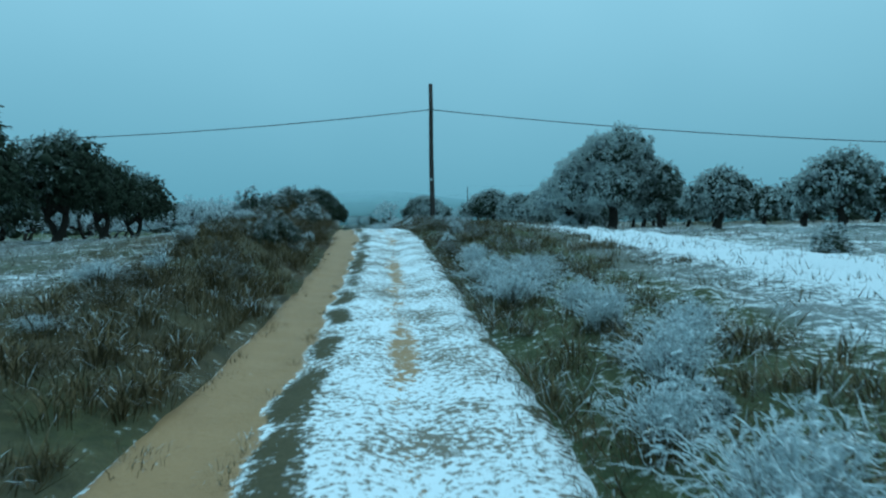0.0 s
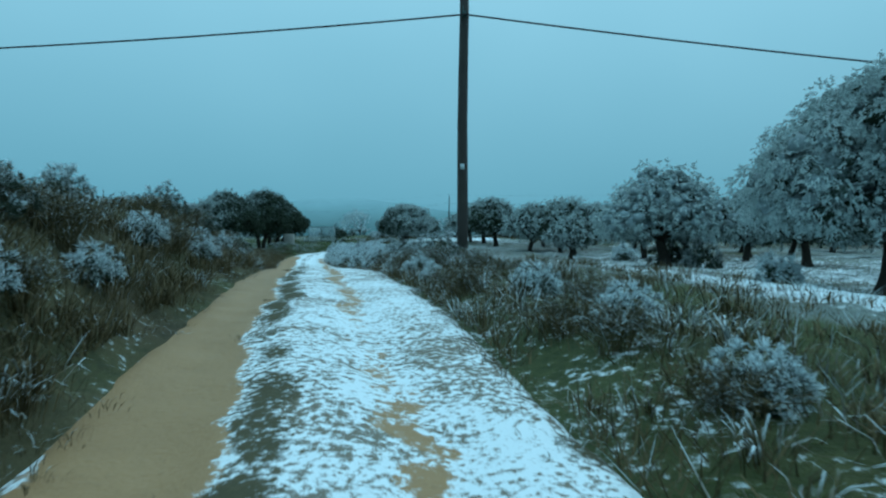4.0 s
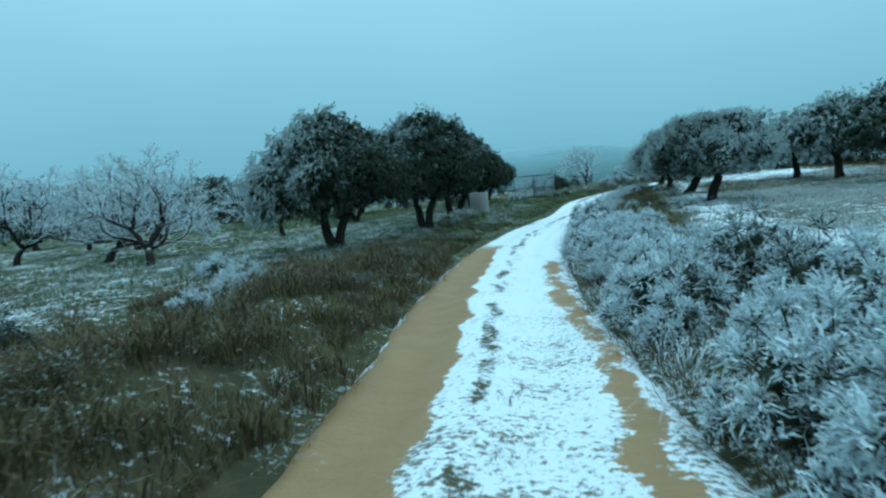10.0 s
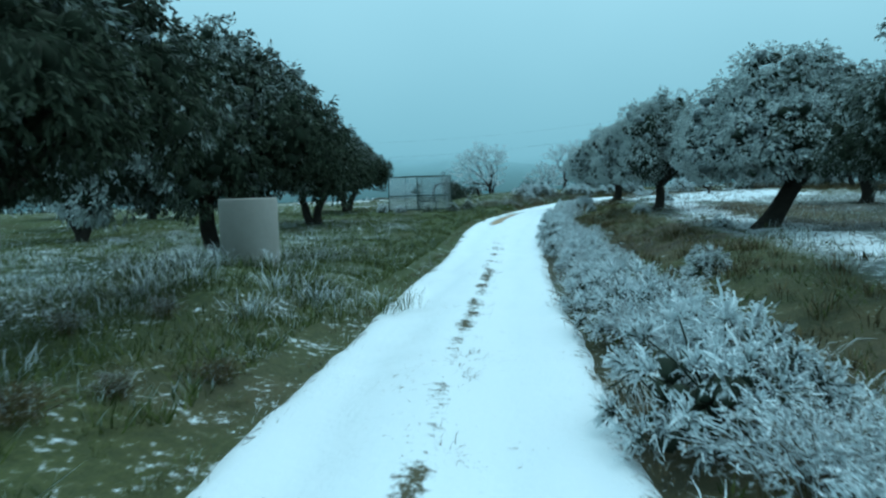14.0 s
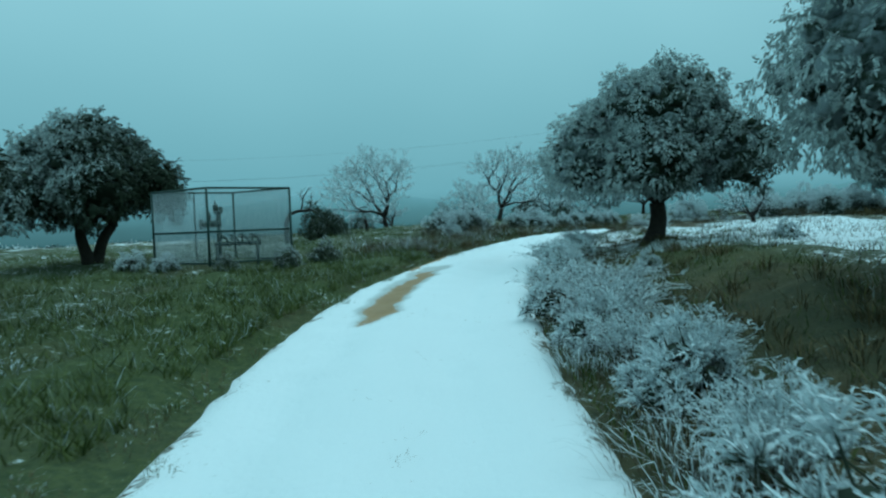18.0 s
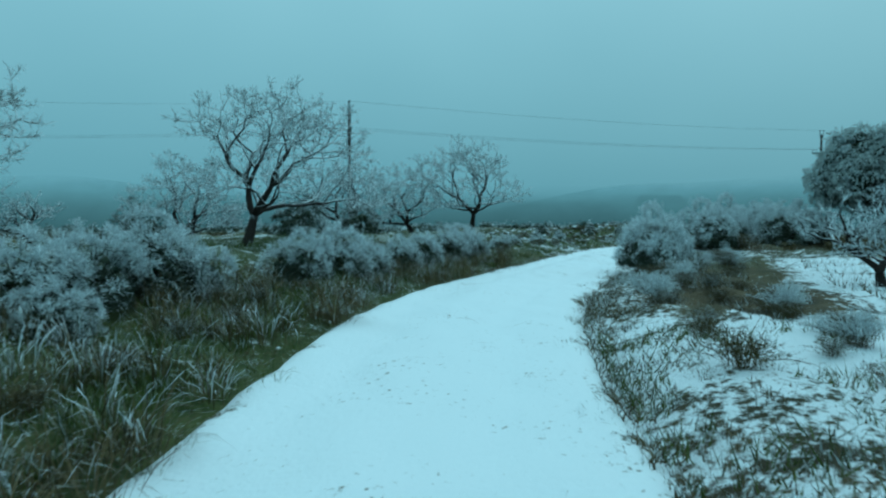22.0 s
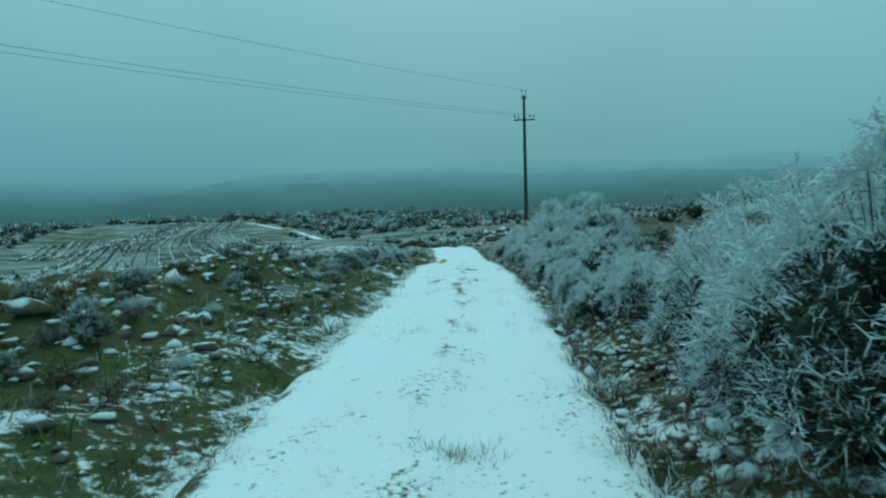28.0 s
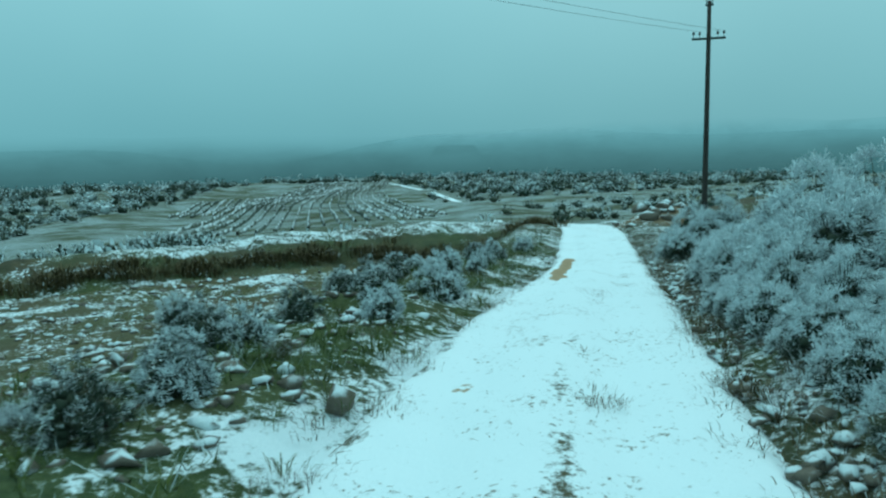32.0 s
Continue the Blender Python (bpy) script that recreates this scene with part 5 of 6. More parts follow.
def field(seed, count, y0, y1, d0, d1):
    r = np.random.RandomState(seed)
    s = r.uniform(float(s_of_y(y0)), float(s_of_y(y1)), count)
    d = d0 + (d1 - d0) * r.uniform(0, 1, count) ** 1.6
    x, y = at_side(s, d)
    keep = waves(x, y, 2.2, 81) + 0.6 * waves(x, y, 0.8, 82) > -0.35
    return x[keep], y[keep]


FIELD_R = [np.concatenate(v) for v in zip(field(21, 24000, 4, 66, 3.2, 22), field(32, 26000, 66, 132, 5.2, 24))]
turf("field_grass_right", *FIELD_R, (0.08, 0.24), (0.006, 0.013), 0.52, M_GRASS, "frosted winter grass in the olive field", 83)
turf("field_grass_left", *field(22, 34000, 4, 74, -4.5, -24), (0.07, 0.20), (0.006, 0.013), 0.45, M_GRASS, "pale frosted stubble", 84)
turf("bank_turf", *field(27, 60000, 12, 80, -1.7, -5.6), (0.10, 0.30), (0.004, 0.009), 0.10, M_GRASS, "dry brown bank grass with a little frost", 88)
turf("verge_turf", *field(28, 30000, 4, 72, 1.55, 4.5), (0.10, 0.28), (0.004, 0.009), 0.26, M_GRASS, "low frosted verge grass", 89)
turf("verge_turf_green", *field(30, 36000, 70, 124, 1.6, 6.5), (0.05, 0.17), (0.004, 0.009), 0.20, M_GREEN, "low green verge grass with a little frost", 90)
turf("meadow_grass", *field(23, 150000, 68, 132, -1.9, -24), (0.08, 0.24), (0.005, 0.011), 0.26, M_GREEN, "short green meadow grass with frost", 85)
turf("orchard_grass", *field(24, 40000, 120, 164, -1.9, -18), (0.06, 0.20), (0.005, 0.011), 0.42, M_GREEN, "frosted grass below the almond trees", 86)
ROUGH_R = [np.concatenate(v) for v in zip(field(25, 8000, 112, 131, 1.5, 3.9), field(34, 15000, 131, 165, 1.5, 10))]
turf("rough_grass_right", *ROUGH_R, (0.04, 0.13), (0.005, 0.011), 0.45, M_GRASS, "rough winter grass showing through snow", 87)
# small tufts that fray the edges of the track
edge = np.r_[strewn(14, 420, 6, 100, 1.25, 1.55, 0.25, 0.6), strewn(15, 300, 6, 100, -1.6, -1.3, 0.25, 0.6), strewn(16, 160, 100, 128, 1.45, 1.95, 0.25, 0.6), strewn(17, 140, 100, 128, -2.0, -1.6, 0.25, 0.6),
             strewn(18, 200, 128, 158, 1.15, 1.6, 0.25, 0.65), strewn(19, 220, 128, 158, -1.7, -1.2, 0.25, 0.65)]
tussocks("track_edge_tufts", edge, 22, (0.10, 0.26), (0.0025, 0.005), 0.35, M_GRASS, "ragged grass along the edges of the track", 74, 1.2, 0.25)

# ---- poles and wires ----
def pole(x, y, top, label, base_r=0.13, top_r=0.09, lean=(0, 0)):
    z = land(x, y)
    ob = thing("utility_pole", x, y, z, 0, 1, label, "pole", "utility poles")
    b = Bag()
    q = np.linspace(0, 1, 7)[:, None]
    h = top - z
    pts = np.array([0, 0, -0.4]) + np.array([lean[0], lean[1], h + 0.4]) * q + 0.012 * np.sin(q * 9) * [1, 0.6, 0]
    tube(b, pts, np.linspace(base_r, top_r, 7), 10)
    part("shaft", b.mesh("pole_shaft", M_POLE, True), ob)
    return ob, z


def insulator(parent, x, y, z):
    b = Bag()
    tube(b, [(x, y, z), (x, y, z + 0.10), (x, y, z + 0.16)], (0.012, 0.012, 0.012), 6)
    tube(b, [(x, y, z + 0.14), (x, y, z + 0.17), (x, y, z + 0.20), (x, y, z + 0.25), (x, y, z + 0.28)], (0.05, 0.062, 0.045, 0.055, 0.03), 8)
    part("insulator", b.mesh("insulator", M_CERAM, True), parent)


def wire(a, b, sag, r, label, category="cable"):
    a, b = np.array(a, float), np.array(b, float)
    q = np.linspace(0, 1, 28)[:, None]
    pts = a + (b - a) * q - np.array([0, 0, sag * 4]) * q * (1 - q)
    bag = Bag()
    tube(bag, pts - a, np.full(28, r), 5)
    ob = new("overhead_cable", bag.mesh("overhead_cable", M_WIRE, True))
    ob.location = a
    tagged(ob, label, category, "overhead cables")


roadside, _ = pole(0.0, 43.35, 11.4, "weathered wooden telephone pole beside the track", 0.135, 0.10, (0.03, 0))
hook = Bag()
tube(hook, [(0, -0.11, 5.9), (0, -0.20, 5.9), (0, -0.22, 5.98)], (0.012, 0.012, 0.010), 6)
hook_top = 10.12 - land(0.0, 43.35)
box(hook, (0.03, -0.12, hook_top), (0.10, 0.06, 0.14))
part("cable_clamp", hook.mesh("cable_clamp", M_STEEL), roadside, "dark steel cable clamp")
tag = Bag()
box(tag, (0.0, -0.124, 6.62 - land(0.0, 43.35)), (0.10, 0.012, 0.13))
part("tag", tag.mesh("tag", M_NET), roadside, "small pale number plate")
PHONE = "black telephone cable sagging between poles"
for x2, y2, z2, dip in ((-43.0, 46.0, 10.15, 0.85), (43.0, 41.5, 7.2, 0.75)):
    pole(x2, y2, z2 + 0.6, "weathered wooden telephone pole in the fields")
    wire((0.03, 43.2, 10.10), (x2, y2, z2), dip, 0.022, PHONE)


def line_pole(x, y, top, turn, label):
    """A pole of the power line: steel crossarm with insulators, and a double top bracket."""
    ob, z = pole(x, y, top, label, 0.14, 0.085)
    h = top - z
    a = math.radians(turn)
    c, s = math.cos(a), math.sin(a)
    arm = Bag()
    box(arm, (0, 0, h - 1.63), (1.42, 0.09, 0.09), 0, turn)
    part("crossarm", arm.mesh("crossarm", M_STEEL), ob)
    br = Bag()
    tube(br, [(0.12 * c, 0.12 * s, h - 0.15), (0.14 * c, 0.14 * s, h + 0.22)], (0.02, 0.02), 6)
    tube(br, [(-0.12 * c, -0.12 * s, h - 0.15), (-0.14 * c, -0.14 * s, h + 0.22)], (0.02, 0.02), 6)
    box(br, (0, 0, h - 0.18), (0.34, 0.07, 0.08), 0, turn)
    part("top_bracket", br.mesh("top_bracket", M_STEEL), ob)
    for k in (-0.64, -0.38, 0.38, 0.64):
        insulator(ob, k * c, k * s, h - 1.59)
    for k in (-0.14, 0.14):
        insulator(ob, k * c, k * s, h + 0.12)
    return (x, y, top, c, s)


POWER = "thin power line wire"
PA = line_pole(1.6, 158.3, 11.9, 86, "tarred power line pole above the almond trees")
PB = line_pole(45.6, 161.6, 12.5, -52, "tall power line pole with a steel crossarm")
for k, up in ((-0.51, -1.30), (0.51, -1.30), (0.0, 0.38)):
    wire((PA[0] + k * PA[3], PA[1] + k * PA[4], PA[2] + up), (PB[0] - k * PB[3], PB[1] - k * PB[4], PB[2] + up), 0.35, 0.0065, POWER)
    wire((PA[0] + k * PA[3], PA[1] + k * PA[4], PA[2] + up), (-46 + k, 150, 10.4 + up), 1.1, 0.004, POWER)
pole(-46.0, 150.0, 10.6, "tarred power line pole across the orchard")


# ---- concrete well ring in the meadow ----
def lathe(bag, prof, sides=28):
    prof = np.asarray(prof, float)
    a = np.arange(sides) * 2 * math.pi / sides
    v = np.stack([np.outer(prof[:, 0], np.cos(a)), np.outer(prof[:, 0], np.sin(a)), np.repeat(prof[:, 1:2], sides, 1)], 2).reshape(-1, 3)
    i, j = np.meshgrid(np.arange(len(prof) - 1), np.arange(sides), indexing="ij")
    p, q = (i * sides + j).ravel(), (i * sides + (j + 1) % sides).ravel()
    bag.add(v, np.stack([p, q, q + sides, p + sides], 1))


well = thing("well_ring", -13.95, 88.8, None, 0, 1, "upright pale concrete well ring standing in the grass", "well")
b = Bag()
lathe(b, ((0.455, -0.1), (0.455, 0.50), (0.455, 1.02), (0.44, 1.05), (0.37, 1.05), (0.36, 1.02), (0.36, 0.2), (0.0, 0.2)))
part("pipe", b.mesh("well_pipe", M_CONC, True), well)
b = Bag()
lathe(b, ((0.0, 1.035), (0.355, 1.035), (0.355, 1.0), (0.0, 1.0)))
part("lid", b.mesh("well_lid", M_CONC), well, "flat concrete lid")


# ---- fenced pump enclosure ----
CA, CB, CC = np.array((-13.9, 116.4)), np.array((-15.6, 115.05)), np.array((-17.45, 116.35))
CD = CA + CC - CB
cz = min(land(*p) for p in (CA, CB, CC, CD))
ctop = 5.68
cage = thing("pump_enclosure", CB[0], CB[1], cz, 0, 1, "green steel frame enclosure clad in wire mesh", "enclosure")


def bar(name, p, q, r, sides=6):
    bag = Bag()
    tube(bag, [p, (np.asarray(p) + q) / 2, q], (r, r, r), sides)
    part(name, bag.mesh(name, M_STEEL, True), cage)


def rel(p, z):
    return np.array((p[0] - CB[0], p[1] - CB[1], z - cz))


corners = (CA, CB, CC, CD)
for p in corners:
    bar("post", rel(p, cz - 0.2), rel(p, ctop), 0.032)
for p, q in zip(corners, corners[1:] + corners[:1]):
    for z in (ctop, 4.62, cz + 0.15):
        bar("rail", rel(p, z), rel(q, z), 0.028)
    net = Bag()
    wide_, high_ = float(np.hypot(*(q - p))), ctop - cz - 0.15
    for slope in (1, -1):
        for k in np.arange(-high_, wide_, 0.055):
            a0, a1 = max(k, 0.0), min(k + high_, wide_)
            z0, z1 = (a0 - k, a1 - k) if slope > 0 else (high_ - a0 + k, high_ - a1 + k)
            tube(net, [rel(p + (q - p) * a0 / wide_, cz + 0.15 + z0), rel(p + (q - p) * a1 / wide_, cz + 0.15 + z1)], (0.0032, 0.0032), 3, cap=False)
    tagged(part("wire_panel", net.mesh("wire_panel", M_NET), cage, "fine rimed wire mesh panel"), kind="stuff")
bar("middle_post", rel((CC + CD) / 2, cz - 0.1), rel((CC + CD) / 2, ctop), 0.022)
hx, hy = (CA + CC) / 2 + (0.02, -0.35)
pump = thing("wellhead_pump", hx, hy, land(hx, hy), 0, 1, "grey-green wellhead pipe with a geared valve and a side flange", "pump")
b = Bag()
tube(b, [(0, 0, -0.1), (0, 0, 0.7), (0, 0, 1.28)], np.full(3, 0.06), 12)
part("riser_pipe", b.mesh("riser_pipe", M_STEEL, True), pump)
b = Bag()
tube(b, [(0.06, -0.02, 1.02), (-0.18, 0, 1.02), (-0.40, 0.02, 1.02)], (0.085, 0.10, 0.085), 12)
tube(b, [(-0.24, 0.01, 1.08), (-0.24, 0.01, 1.24), (-0.24, 0.01, 1.34)], (0.055, 0.05, 0.03), 10)
part("valve_body", b.mesh("valve_body", M_STEEL, True), pump)
b = Bag()
tube(b, [(-0.42, 0.02, 1.02), (-0.46, 0.02, 1.02)], (0.14, 0.14), 16)
part("flange", b.mesh("flange", M_STEEL), pump)
b = Bag()
tube(b, [(0.0, 0, 1.28), (0.0, 0, 1.34)], (0.11, 0.11), 16)
box(b, (-0.06, 0, 1.42), (0.10, 0.12, 0.18))
box(b, (0.07, 0.01, 1.39), (0.08, 0.10, 0.12))
tube(b, [(-0.06, 0, 1.5), (-0.06, 0, 1.62)], (0.022, 0.016), 8)
part("gearbox", b.mesh("gearbox", M_STEEL), pump)
# row of irrigation valves along the foot of the enclosure
inward = np.array((-(CA - CB)[1], (CA - CB)[0])) / np.hypot(*(CA - CB))
m0 = CB + (CA - CB) * 0.12 + inward * 0.30
mt = math.degrees(math.atan2(*(CA - CB)[::-1]))
manifold = thing("irrigation_manifold", m0[0], m0[1], land(*m0), mt, 1, "dark green manifold pipe with a row of valves", "pipe")
b = Bag()
tube(b, [(0, 0, 0.46), (0.6, 0, 0.46), (1.15, 0, 0.46)], np.full(3, 0.05), 10)
tube(b, [(0.05, 0, -0.1), (0.05, 0, 0.44)], (0.04, 0.04), 8)
tube(b, [(1.10, 0, -0.1), (1.10, 0, 0.44)], (0.04, 0.04), 8)
part("header_pipe", b.mesh("header_pipe", M_STEEL, True), manifold)
for k in range(4):
    b = Bag()
    x0 = 0.16 + 0.27 * k
    tube(b, [(x0, 0, 0.48), (x0, 0, 0.60), (x0 + 0.02, -0.06, 0.66), (x0 + 0.08, -0.16, 0.58), (x0 + 0.12, -0.24, 0.40)], (0.035, 0.04, 0.045, 0.035, 0.03), 8)
    tube(b, [(x0, 0, 0.66), (x0, 0, 0.70)], (0.07, 0.07), 12)
    part("valve", b.mesh("valve", M_STEEL, True), manifold)


# ---- bent dead trunk by the meadow ----
dead = thing("dead_tree", -16.5, 127.8, None, 0, 1, "bent dead tree trunk with a few bare upright branches", "tree")
b = Bag()
tube(b, [(0, 0, -0.1), (-0.03, 0, 0.5), (0.0, 0, 0.95), (0.12, 0.05, 1.25), (0.45, 0.08, 1.38), (0.85, 0.1, 1.40), (1.15, 0.1, 1.42)], (0.13, 0.11, 0.095, 0.085, 0.07, 0.055, 0.045), 7)
part("trunk", b.mesh("dead_trunk", M_TWIG, True), dead)
b = Bag()
r3 = np.random.RandomState(9)
limbs = [np.array(v, float) for v in (((0.60, 0.09, 1.38), (0.68, 0.10, 1.62), (0.70, 0.12, 1.85), (0.80, 0.10, 2.08), (0.98, 0.08, 2.30), (1.10, 0.08, 2.38)),
                                      ((0.85, 0.10, 1.40), (1.02, 0.10, 1.52), (1.04, 0.08, 1.74), (1.10, 0.08, 1.92), (1.06, 0.08, 2.10)),
                                      ((0.70, 0.12, 1.85), (0.62, 0.14, 2.02), (0.66, 0.15, 2.20)))]
for k, line in enumerate(limbs):
    tube(b, line, np.linspace((0.042, 0.034, 0.020)[k], 0.010, len(line)), 6, 0.15)
    for m in range(14):
        st = line[r3.randint(1, len(line))]
        way = np.array((0.25, 0, 0.5)) + r3.normal(size=3) * 0.7
        en = st + way / np.linalg.norm(way) * r3.uniform(0.12, 0.34)
        q = np.linspace(0, 1, 4)[:, None]
        tube(b, st + (en - st) * q + 0.02 * r3.normal(size=(4, 3)) * q, np.linspace(0.010, 0.004, 4), 4, 0.45)
part("branchwork", b.mesh("dead_branchwork", M_TWIG), dead)
stake = thing("stump", -13.6, 133.3, None, 0, 1, "short leaning sawn stump beside an almond tree", "stump")
b = Bag()
tube(b, [(0, 0, -0.1), (-0.05, 0, 0.3), (-0.12, 0.02, 0.62)], (0.10, 0.085, 0.08), 8)
part("stump_wood", b.mesh("stump_wood", M_TWIG, True), stake)


# ---- rocks, clods and litter by the last stretch ----
def rock(x, y, sx, sy, sz, seed, label, group="rocks by the track"):
    bag = Bag()
    ball(bag, (0, 0, sz * 0.2), (sx, sy, sz * 0.8), 0, seed, 0.55, False, 0.32)
    ob = new("rock", bag.mesh("rock", M_ROCK))
    ob.matrix_basis = pose(x, y, land(x, y), 0, 0, seed * 47 % 360)
    tagged(ob, label, "rock", group)


rock(19.3, 148.8, 0.14, 0.11, 0.13, 3, "pale brown rock capped with snow beside the track")
rock(15.0, 147.2, 0.13, 0.09, 0.10, 4, "snow-capped stone on the verge")
rock(11.7, 151.1, 0.24, 0.18, 0.18, 5, "snow-capped stone on the verge")
r4 = np.random.RandomState(23)
for k in range(70):
    s = float(s_of_y(139.5 + 8.0 * r4.uniform()))
    x, y = at_side(s, -4.1 + r4.normal(0, 0.55))
    e = 0.06 + 0.20 * r4.uniform() ** 2.2
    rock(float(x), float(y), e, e * r4.uniform(0.6, 1), e * r4.uniform(0.5, 0.9), 300 + k, "broken brown stone with a snowy top in a rubble ridge", "rubble ridge beside the track")
for k in range(46):
    s, d = float(s_of_y(r4.uniform(140, 153))), -r4.uniform(2.3, 6.5)
    x, y = at_side(s, d)
    e = r4.uniform(0.05, 0.13)
    rock(float(x), float(y), e, e * r4.uniform(0.6, 1), e * r4.uniform(0.5, 0.9), 60 + k, "earth clod dusted with snow")
clods = Bag()
cl = np.random.RandomState(52)
cx, cy = cl.uniform(6, 40, 2600), cl.uniform(149, 169, 2600)
_, cd, _, _ = beside(cx, cy)
ok = (cd < -5.6) & (cy - rim(cx) < -1.6)
for x, y, z in zip(cx[ok], cy[ok], height(cx[ok], cy[ok])):
    e = cl.uniform(0.05, 0.15)
    ball(clods, (x, y, z), (e, e * cl.uniform(0.6, 1), e * 0.6), cl.normal(0, 0.2), cl.randint(9999), 0.4, False, 0.3)
tagged(new("plough_clods", clods.mesh("plough_clods", M_ROCK)), "dark earth clods half covered by snow in the ploughed field", "earth", kind="stuff")
def rubble(name, n, y0, y1, d0, d1, seed, label):
    """Small broken earth and stones, half under snow."""
    r, bag = np.random.RandomState(seed), Bag()
    x, y = at_side(s_of_y(r.uniform(y0, y1, n)), r.uniform(d0, d1, n))
    for px, py, pz in zip(x, y, height(x, y)):
        e = 0.025 + 0.085 * r.uniform() ** 2
        ball(bag, (px, py, pz + e * 0.15), (e, e * r.uniform(0.5, 1), e * 0.55), r.normal(-0.05, 0.35), r.randint(9999), 0.5, False, 0.35)
    tagged(new(name, bag.mesh(name, M_ROCK)), label, "stones", kind="stuff")


rubble("verge_rubble", 1500, 136, 150, -5.6, -1.9, 61, "dark broken earth and stones with snowy tops on the verge")
rubble("hedge_rubble", 900, 137, 157, 1.35, 2.3, 62, "snowy earth crumbs and stones along the foot of the hedge")
for k in range(22):
    e = r4.uniform(0.15, 0.5)
    rock(47.4 + r4.normal(0, 1.6), 165.0 + r4.normal(0, 1.0), e, e * 0.8, e * 0.7, 120 + k, "ochre rock in a snowy heap", "rock heap at the end of the track")

# ---- valley: vineyard rows, scrub and woods ----
def vine_rows(name, origin, way, length, rows, gap, bow, skew, narrow, seed, label):
    """Trained rows, each starting further back than the last and drawing together at the far end."""
    r = np.random.RandomState(seed)
    way = np.array(way, float) / np.hypot(*way)
    across = np.array((-way[1], way[0]))
    vs, fs, ws, n = [], [], [], 0
    for k in range(rows):
        m = int(length / 2.0)
        t = np.linspace(0, 1, m)
        c = np.array(origin)[None] + way[None] * (t * length - skew * k * gap * (1 - t))[:, None] + across[None] * (k * gap * (1 - narrow * t) + bow * np.sin(t * 3.14))[:, None]
        z = height(c[:, 0], c[:, 1])
        h = 0.75 + 0.3 * r.uniform(size=m)
        wd = 0.30 + 0.16 * r.uniform(size=m)
        a3 = np.r_[across, 0]
        low_l, low_r = np.c_[c, z - 0.1] - a3 * wd[:, None], np.c_[c, z - 0.1] + a3 * wd[:, None]
        top = np.c_[c, z + h]
        vs.append(np.stack([low_l, top, low_r], 1).reshape(-1, 3))
        i = np.arange(m - 1)[:, None] * 3 + n
        fs += [i + [[0, 1, 4]], i + [[0, 4, 3]], i + [[1, 2, 5]], i + [[1, 5, 4]]]
        ws.append(np.tile([0.22, 0.58, 0.38], m) + r.normal(0, 0.15, 3 * m))
        n += 3 * m
    ob = new(name, mesh_np(name, np.concatenate(vs), np.concatenate(fs), M_SHRUB, {"frost": np.concatenate(ws)}))
    tagged(ob, label, "vines", kind="stuff")


vine_rows("vineyard", (130, 288), (0.50, 0.865), 250, 19, 3.5, 9, 0.75, 0.34, 91, "long curving vineyard rows dusted with snow")
vine_rows("vineyard_small", (110, 346), (0.43, 0.90), 72, 12, 3.0, 0, 0.3, 0.0, 92, "short vineyard rows dusted with snow")


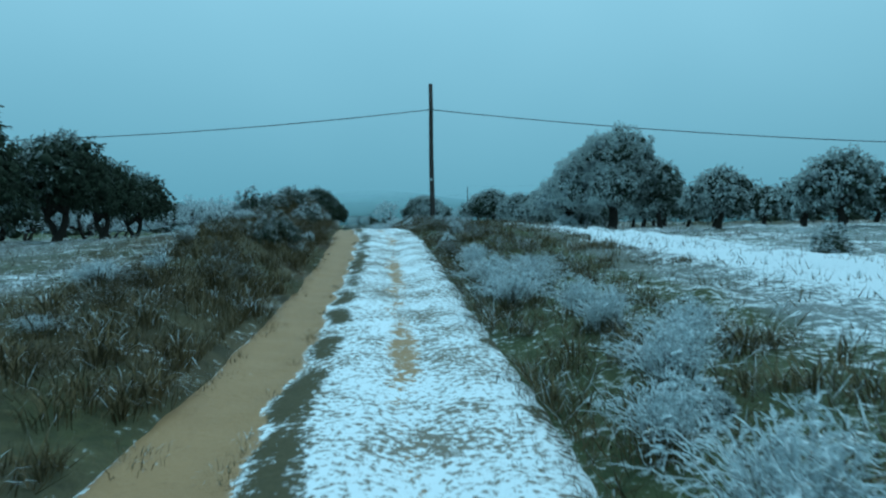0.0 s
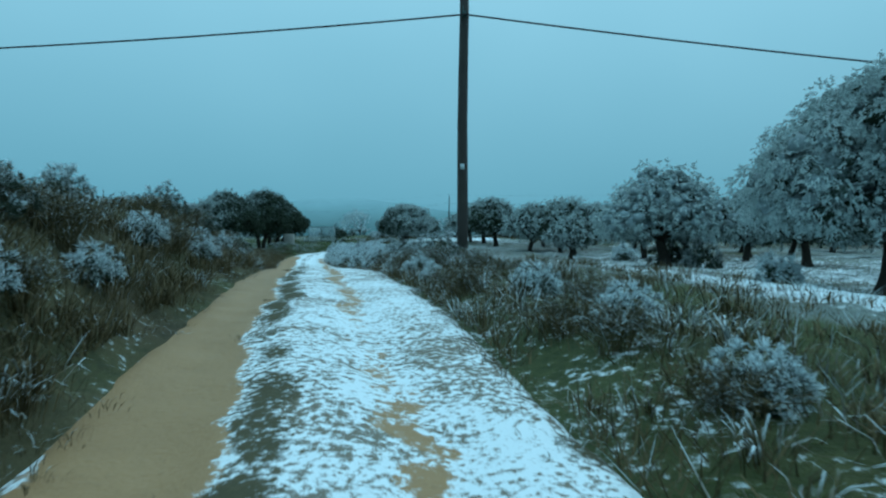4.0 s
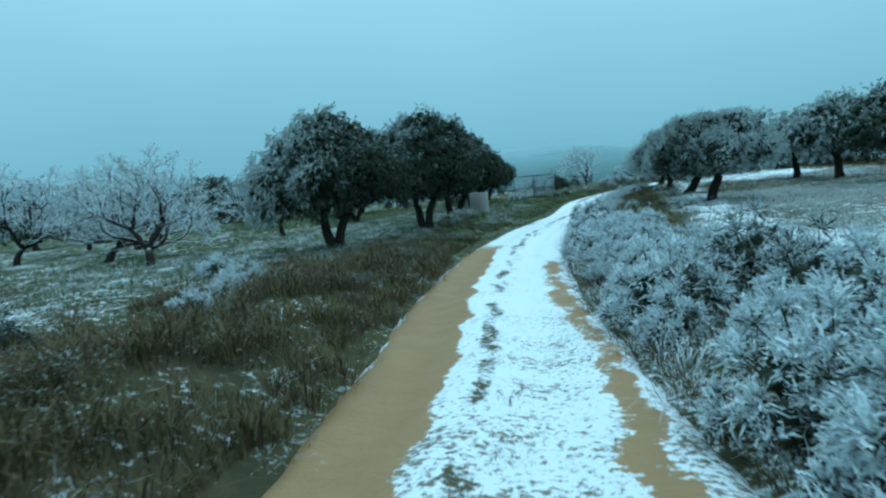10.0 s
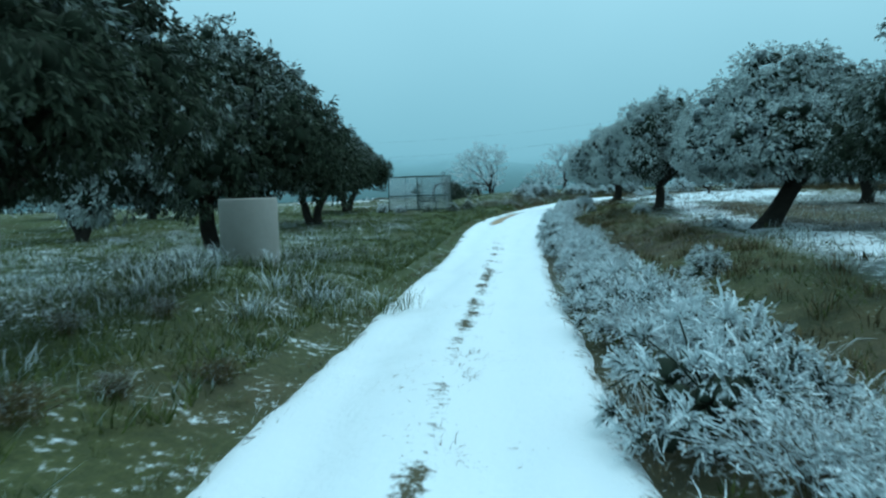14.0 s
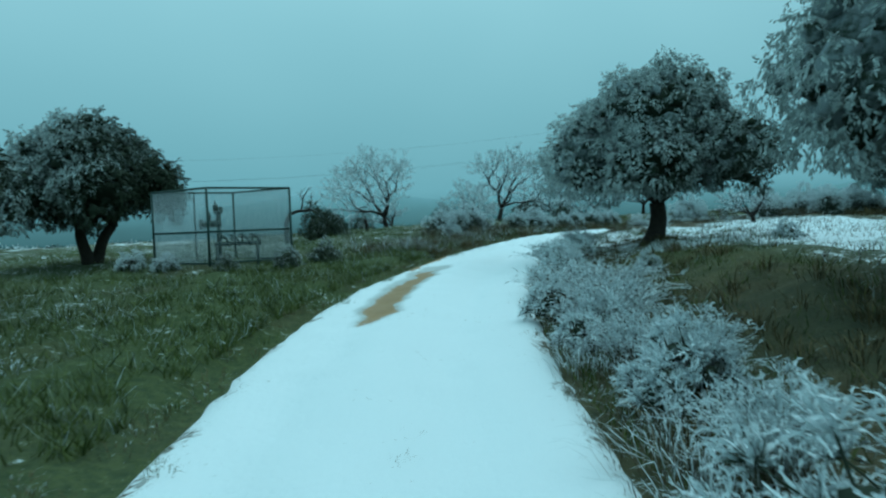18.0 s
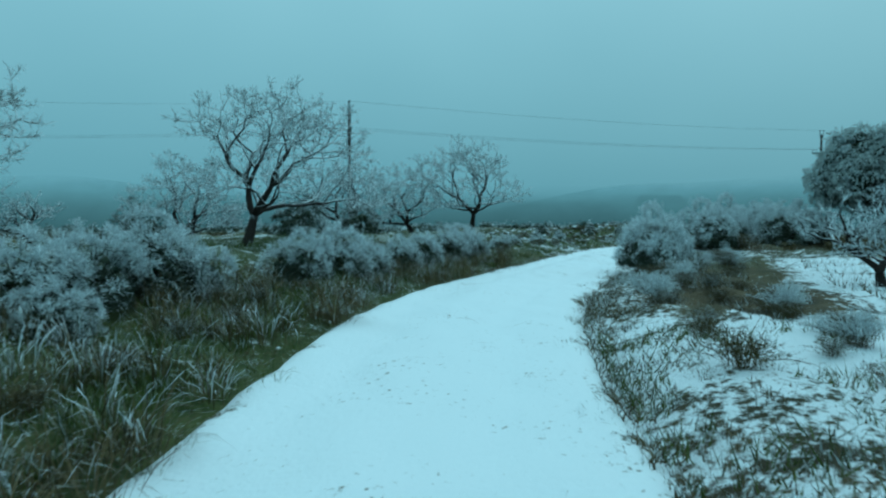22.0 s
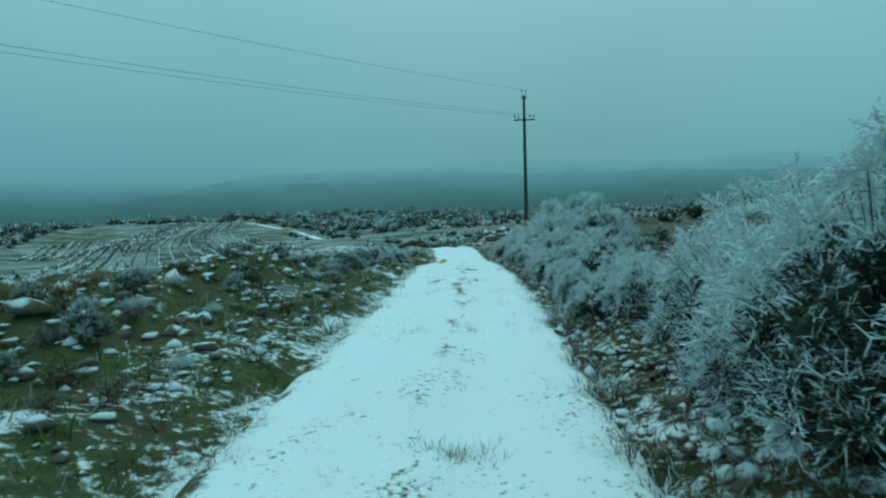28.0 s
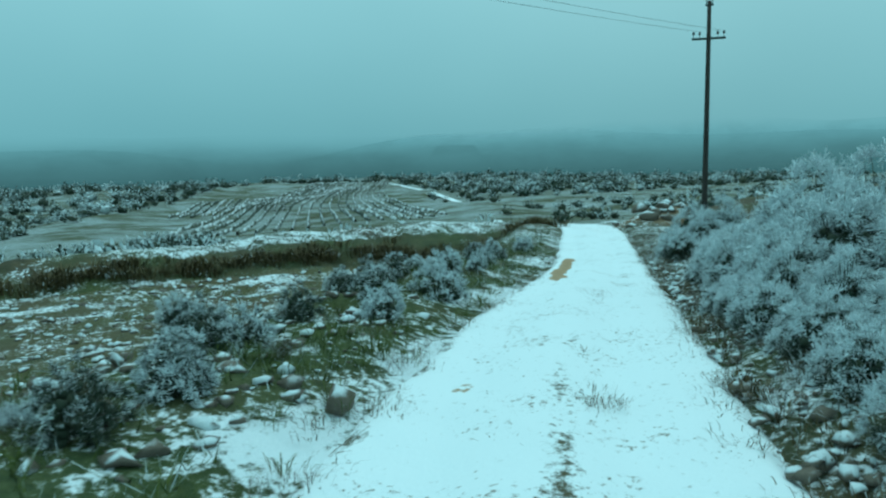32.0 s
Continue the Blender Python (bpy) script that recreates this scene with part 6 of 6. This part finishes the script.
def scrub(name, spots, size, frost, seed, label, even=1.0):
    """Far bushes and trees, joined: uneven clumps of sprigs. even < 1 paints haze as low contrast."""
    r = np.random.RandomState(seed)
    bag = Bag()
    spots = np.asarray(spots)
    z = height(spots[:, 0], spots[:, 1])
    for (x, y), zz in zip(spots, z):
        e = r.uniform(*size)
        n = 44
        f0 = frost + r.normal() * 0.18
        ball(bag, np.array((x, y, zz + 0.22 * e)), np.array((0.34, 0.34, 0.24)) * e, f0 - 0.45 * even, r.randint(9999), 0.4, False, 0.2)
        g = r.uniform(0, 6.28, n)
        u = r.uniform(0.0, 1, n)
        d = np.c_[np.cos(g) * np.sqrt(1 - u * u), np.sin(g) * np.sqrt(1 - u * u), u]
        lump = (1 + 0.28 * np.sin(d @ r.normal(size=3) * 4)) * r.uniform(0.65, 1.1, n)
        at = np.array((x, y, zz + 0.04 * e)) + d * lump[:, None] * np.array((0.48, 0.48, 0.62)) * e
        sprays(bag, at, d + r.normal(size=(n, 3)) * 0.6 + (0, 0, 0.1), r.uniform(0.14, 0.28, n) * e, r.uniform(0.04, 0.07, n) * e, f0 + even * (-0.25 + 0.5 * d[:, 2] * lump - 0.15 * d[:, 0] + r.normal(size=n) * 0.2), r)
    ob = new(name, bag.mesh(name, M_SHRUB))
    tagged(ob, label, "bushes", kind="stuff")


r5 = np.random.RandomState(7)


def scatter(n, x0, x1, y0, y1, test):
    p = np.c_[r5.uniform(x0, x1, n), r5.uniform(y0, y1, n)]
    s, d, _, _ = beside(p[:, 0], p[:, 1])
    return p[test(p, d) & (np.abs(d) > 5)]


def off_vines(p):
    q = p - np.array((130, 288))
    u, v = q @ np.array((0.50, 0.865)), q @ np.array((-0.865, 0.50))
    return ~((u > -0.8 * v - 8) & (u < 255) & (v > -6) & (v < 95))


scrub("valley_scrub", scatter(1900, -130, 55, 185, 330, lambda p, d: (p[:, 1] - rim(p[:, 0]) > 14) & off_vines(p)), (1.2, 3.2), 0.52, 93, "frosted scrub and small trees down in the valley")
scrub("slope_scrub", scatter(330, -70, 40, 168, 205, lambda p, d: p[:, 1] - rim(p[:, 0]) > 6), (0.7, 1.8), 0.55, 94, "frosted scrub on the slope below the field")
# even of about half here: distance haze put into the frost colour
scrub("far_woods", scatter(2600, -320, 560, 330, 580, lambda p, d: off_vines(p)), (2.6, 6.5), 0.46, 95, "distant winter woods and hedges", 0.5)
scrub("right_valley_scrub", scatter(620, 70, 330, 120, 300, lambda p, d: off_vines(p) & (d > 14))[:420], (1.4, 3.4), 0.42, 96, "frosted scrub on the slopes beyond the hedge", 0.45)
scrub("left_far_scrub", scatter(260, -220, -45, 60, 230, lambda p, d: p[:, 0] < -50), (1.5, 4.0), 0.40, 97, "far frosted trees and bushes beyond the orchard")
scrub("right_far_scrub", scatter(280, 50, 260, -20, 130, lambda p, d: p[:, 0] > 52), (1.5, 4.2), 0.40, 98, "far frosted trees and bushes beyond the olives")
scrub("dark_valley_trees", [(104.6, 223.7), (101, 220), (108, 226), (70, 205), (120, 238), (128, 262)], (2.2, 3.4), -0.2, 99, "dark evergreen trees beside the valley track")
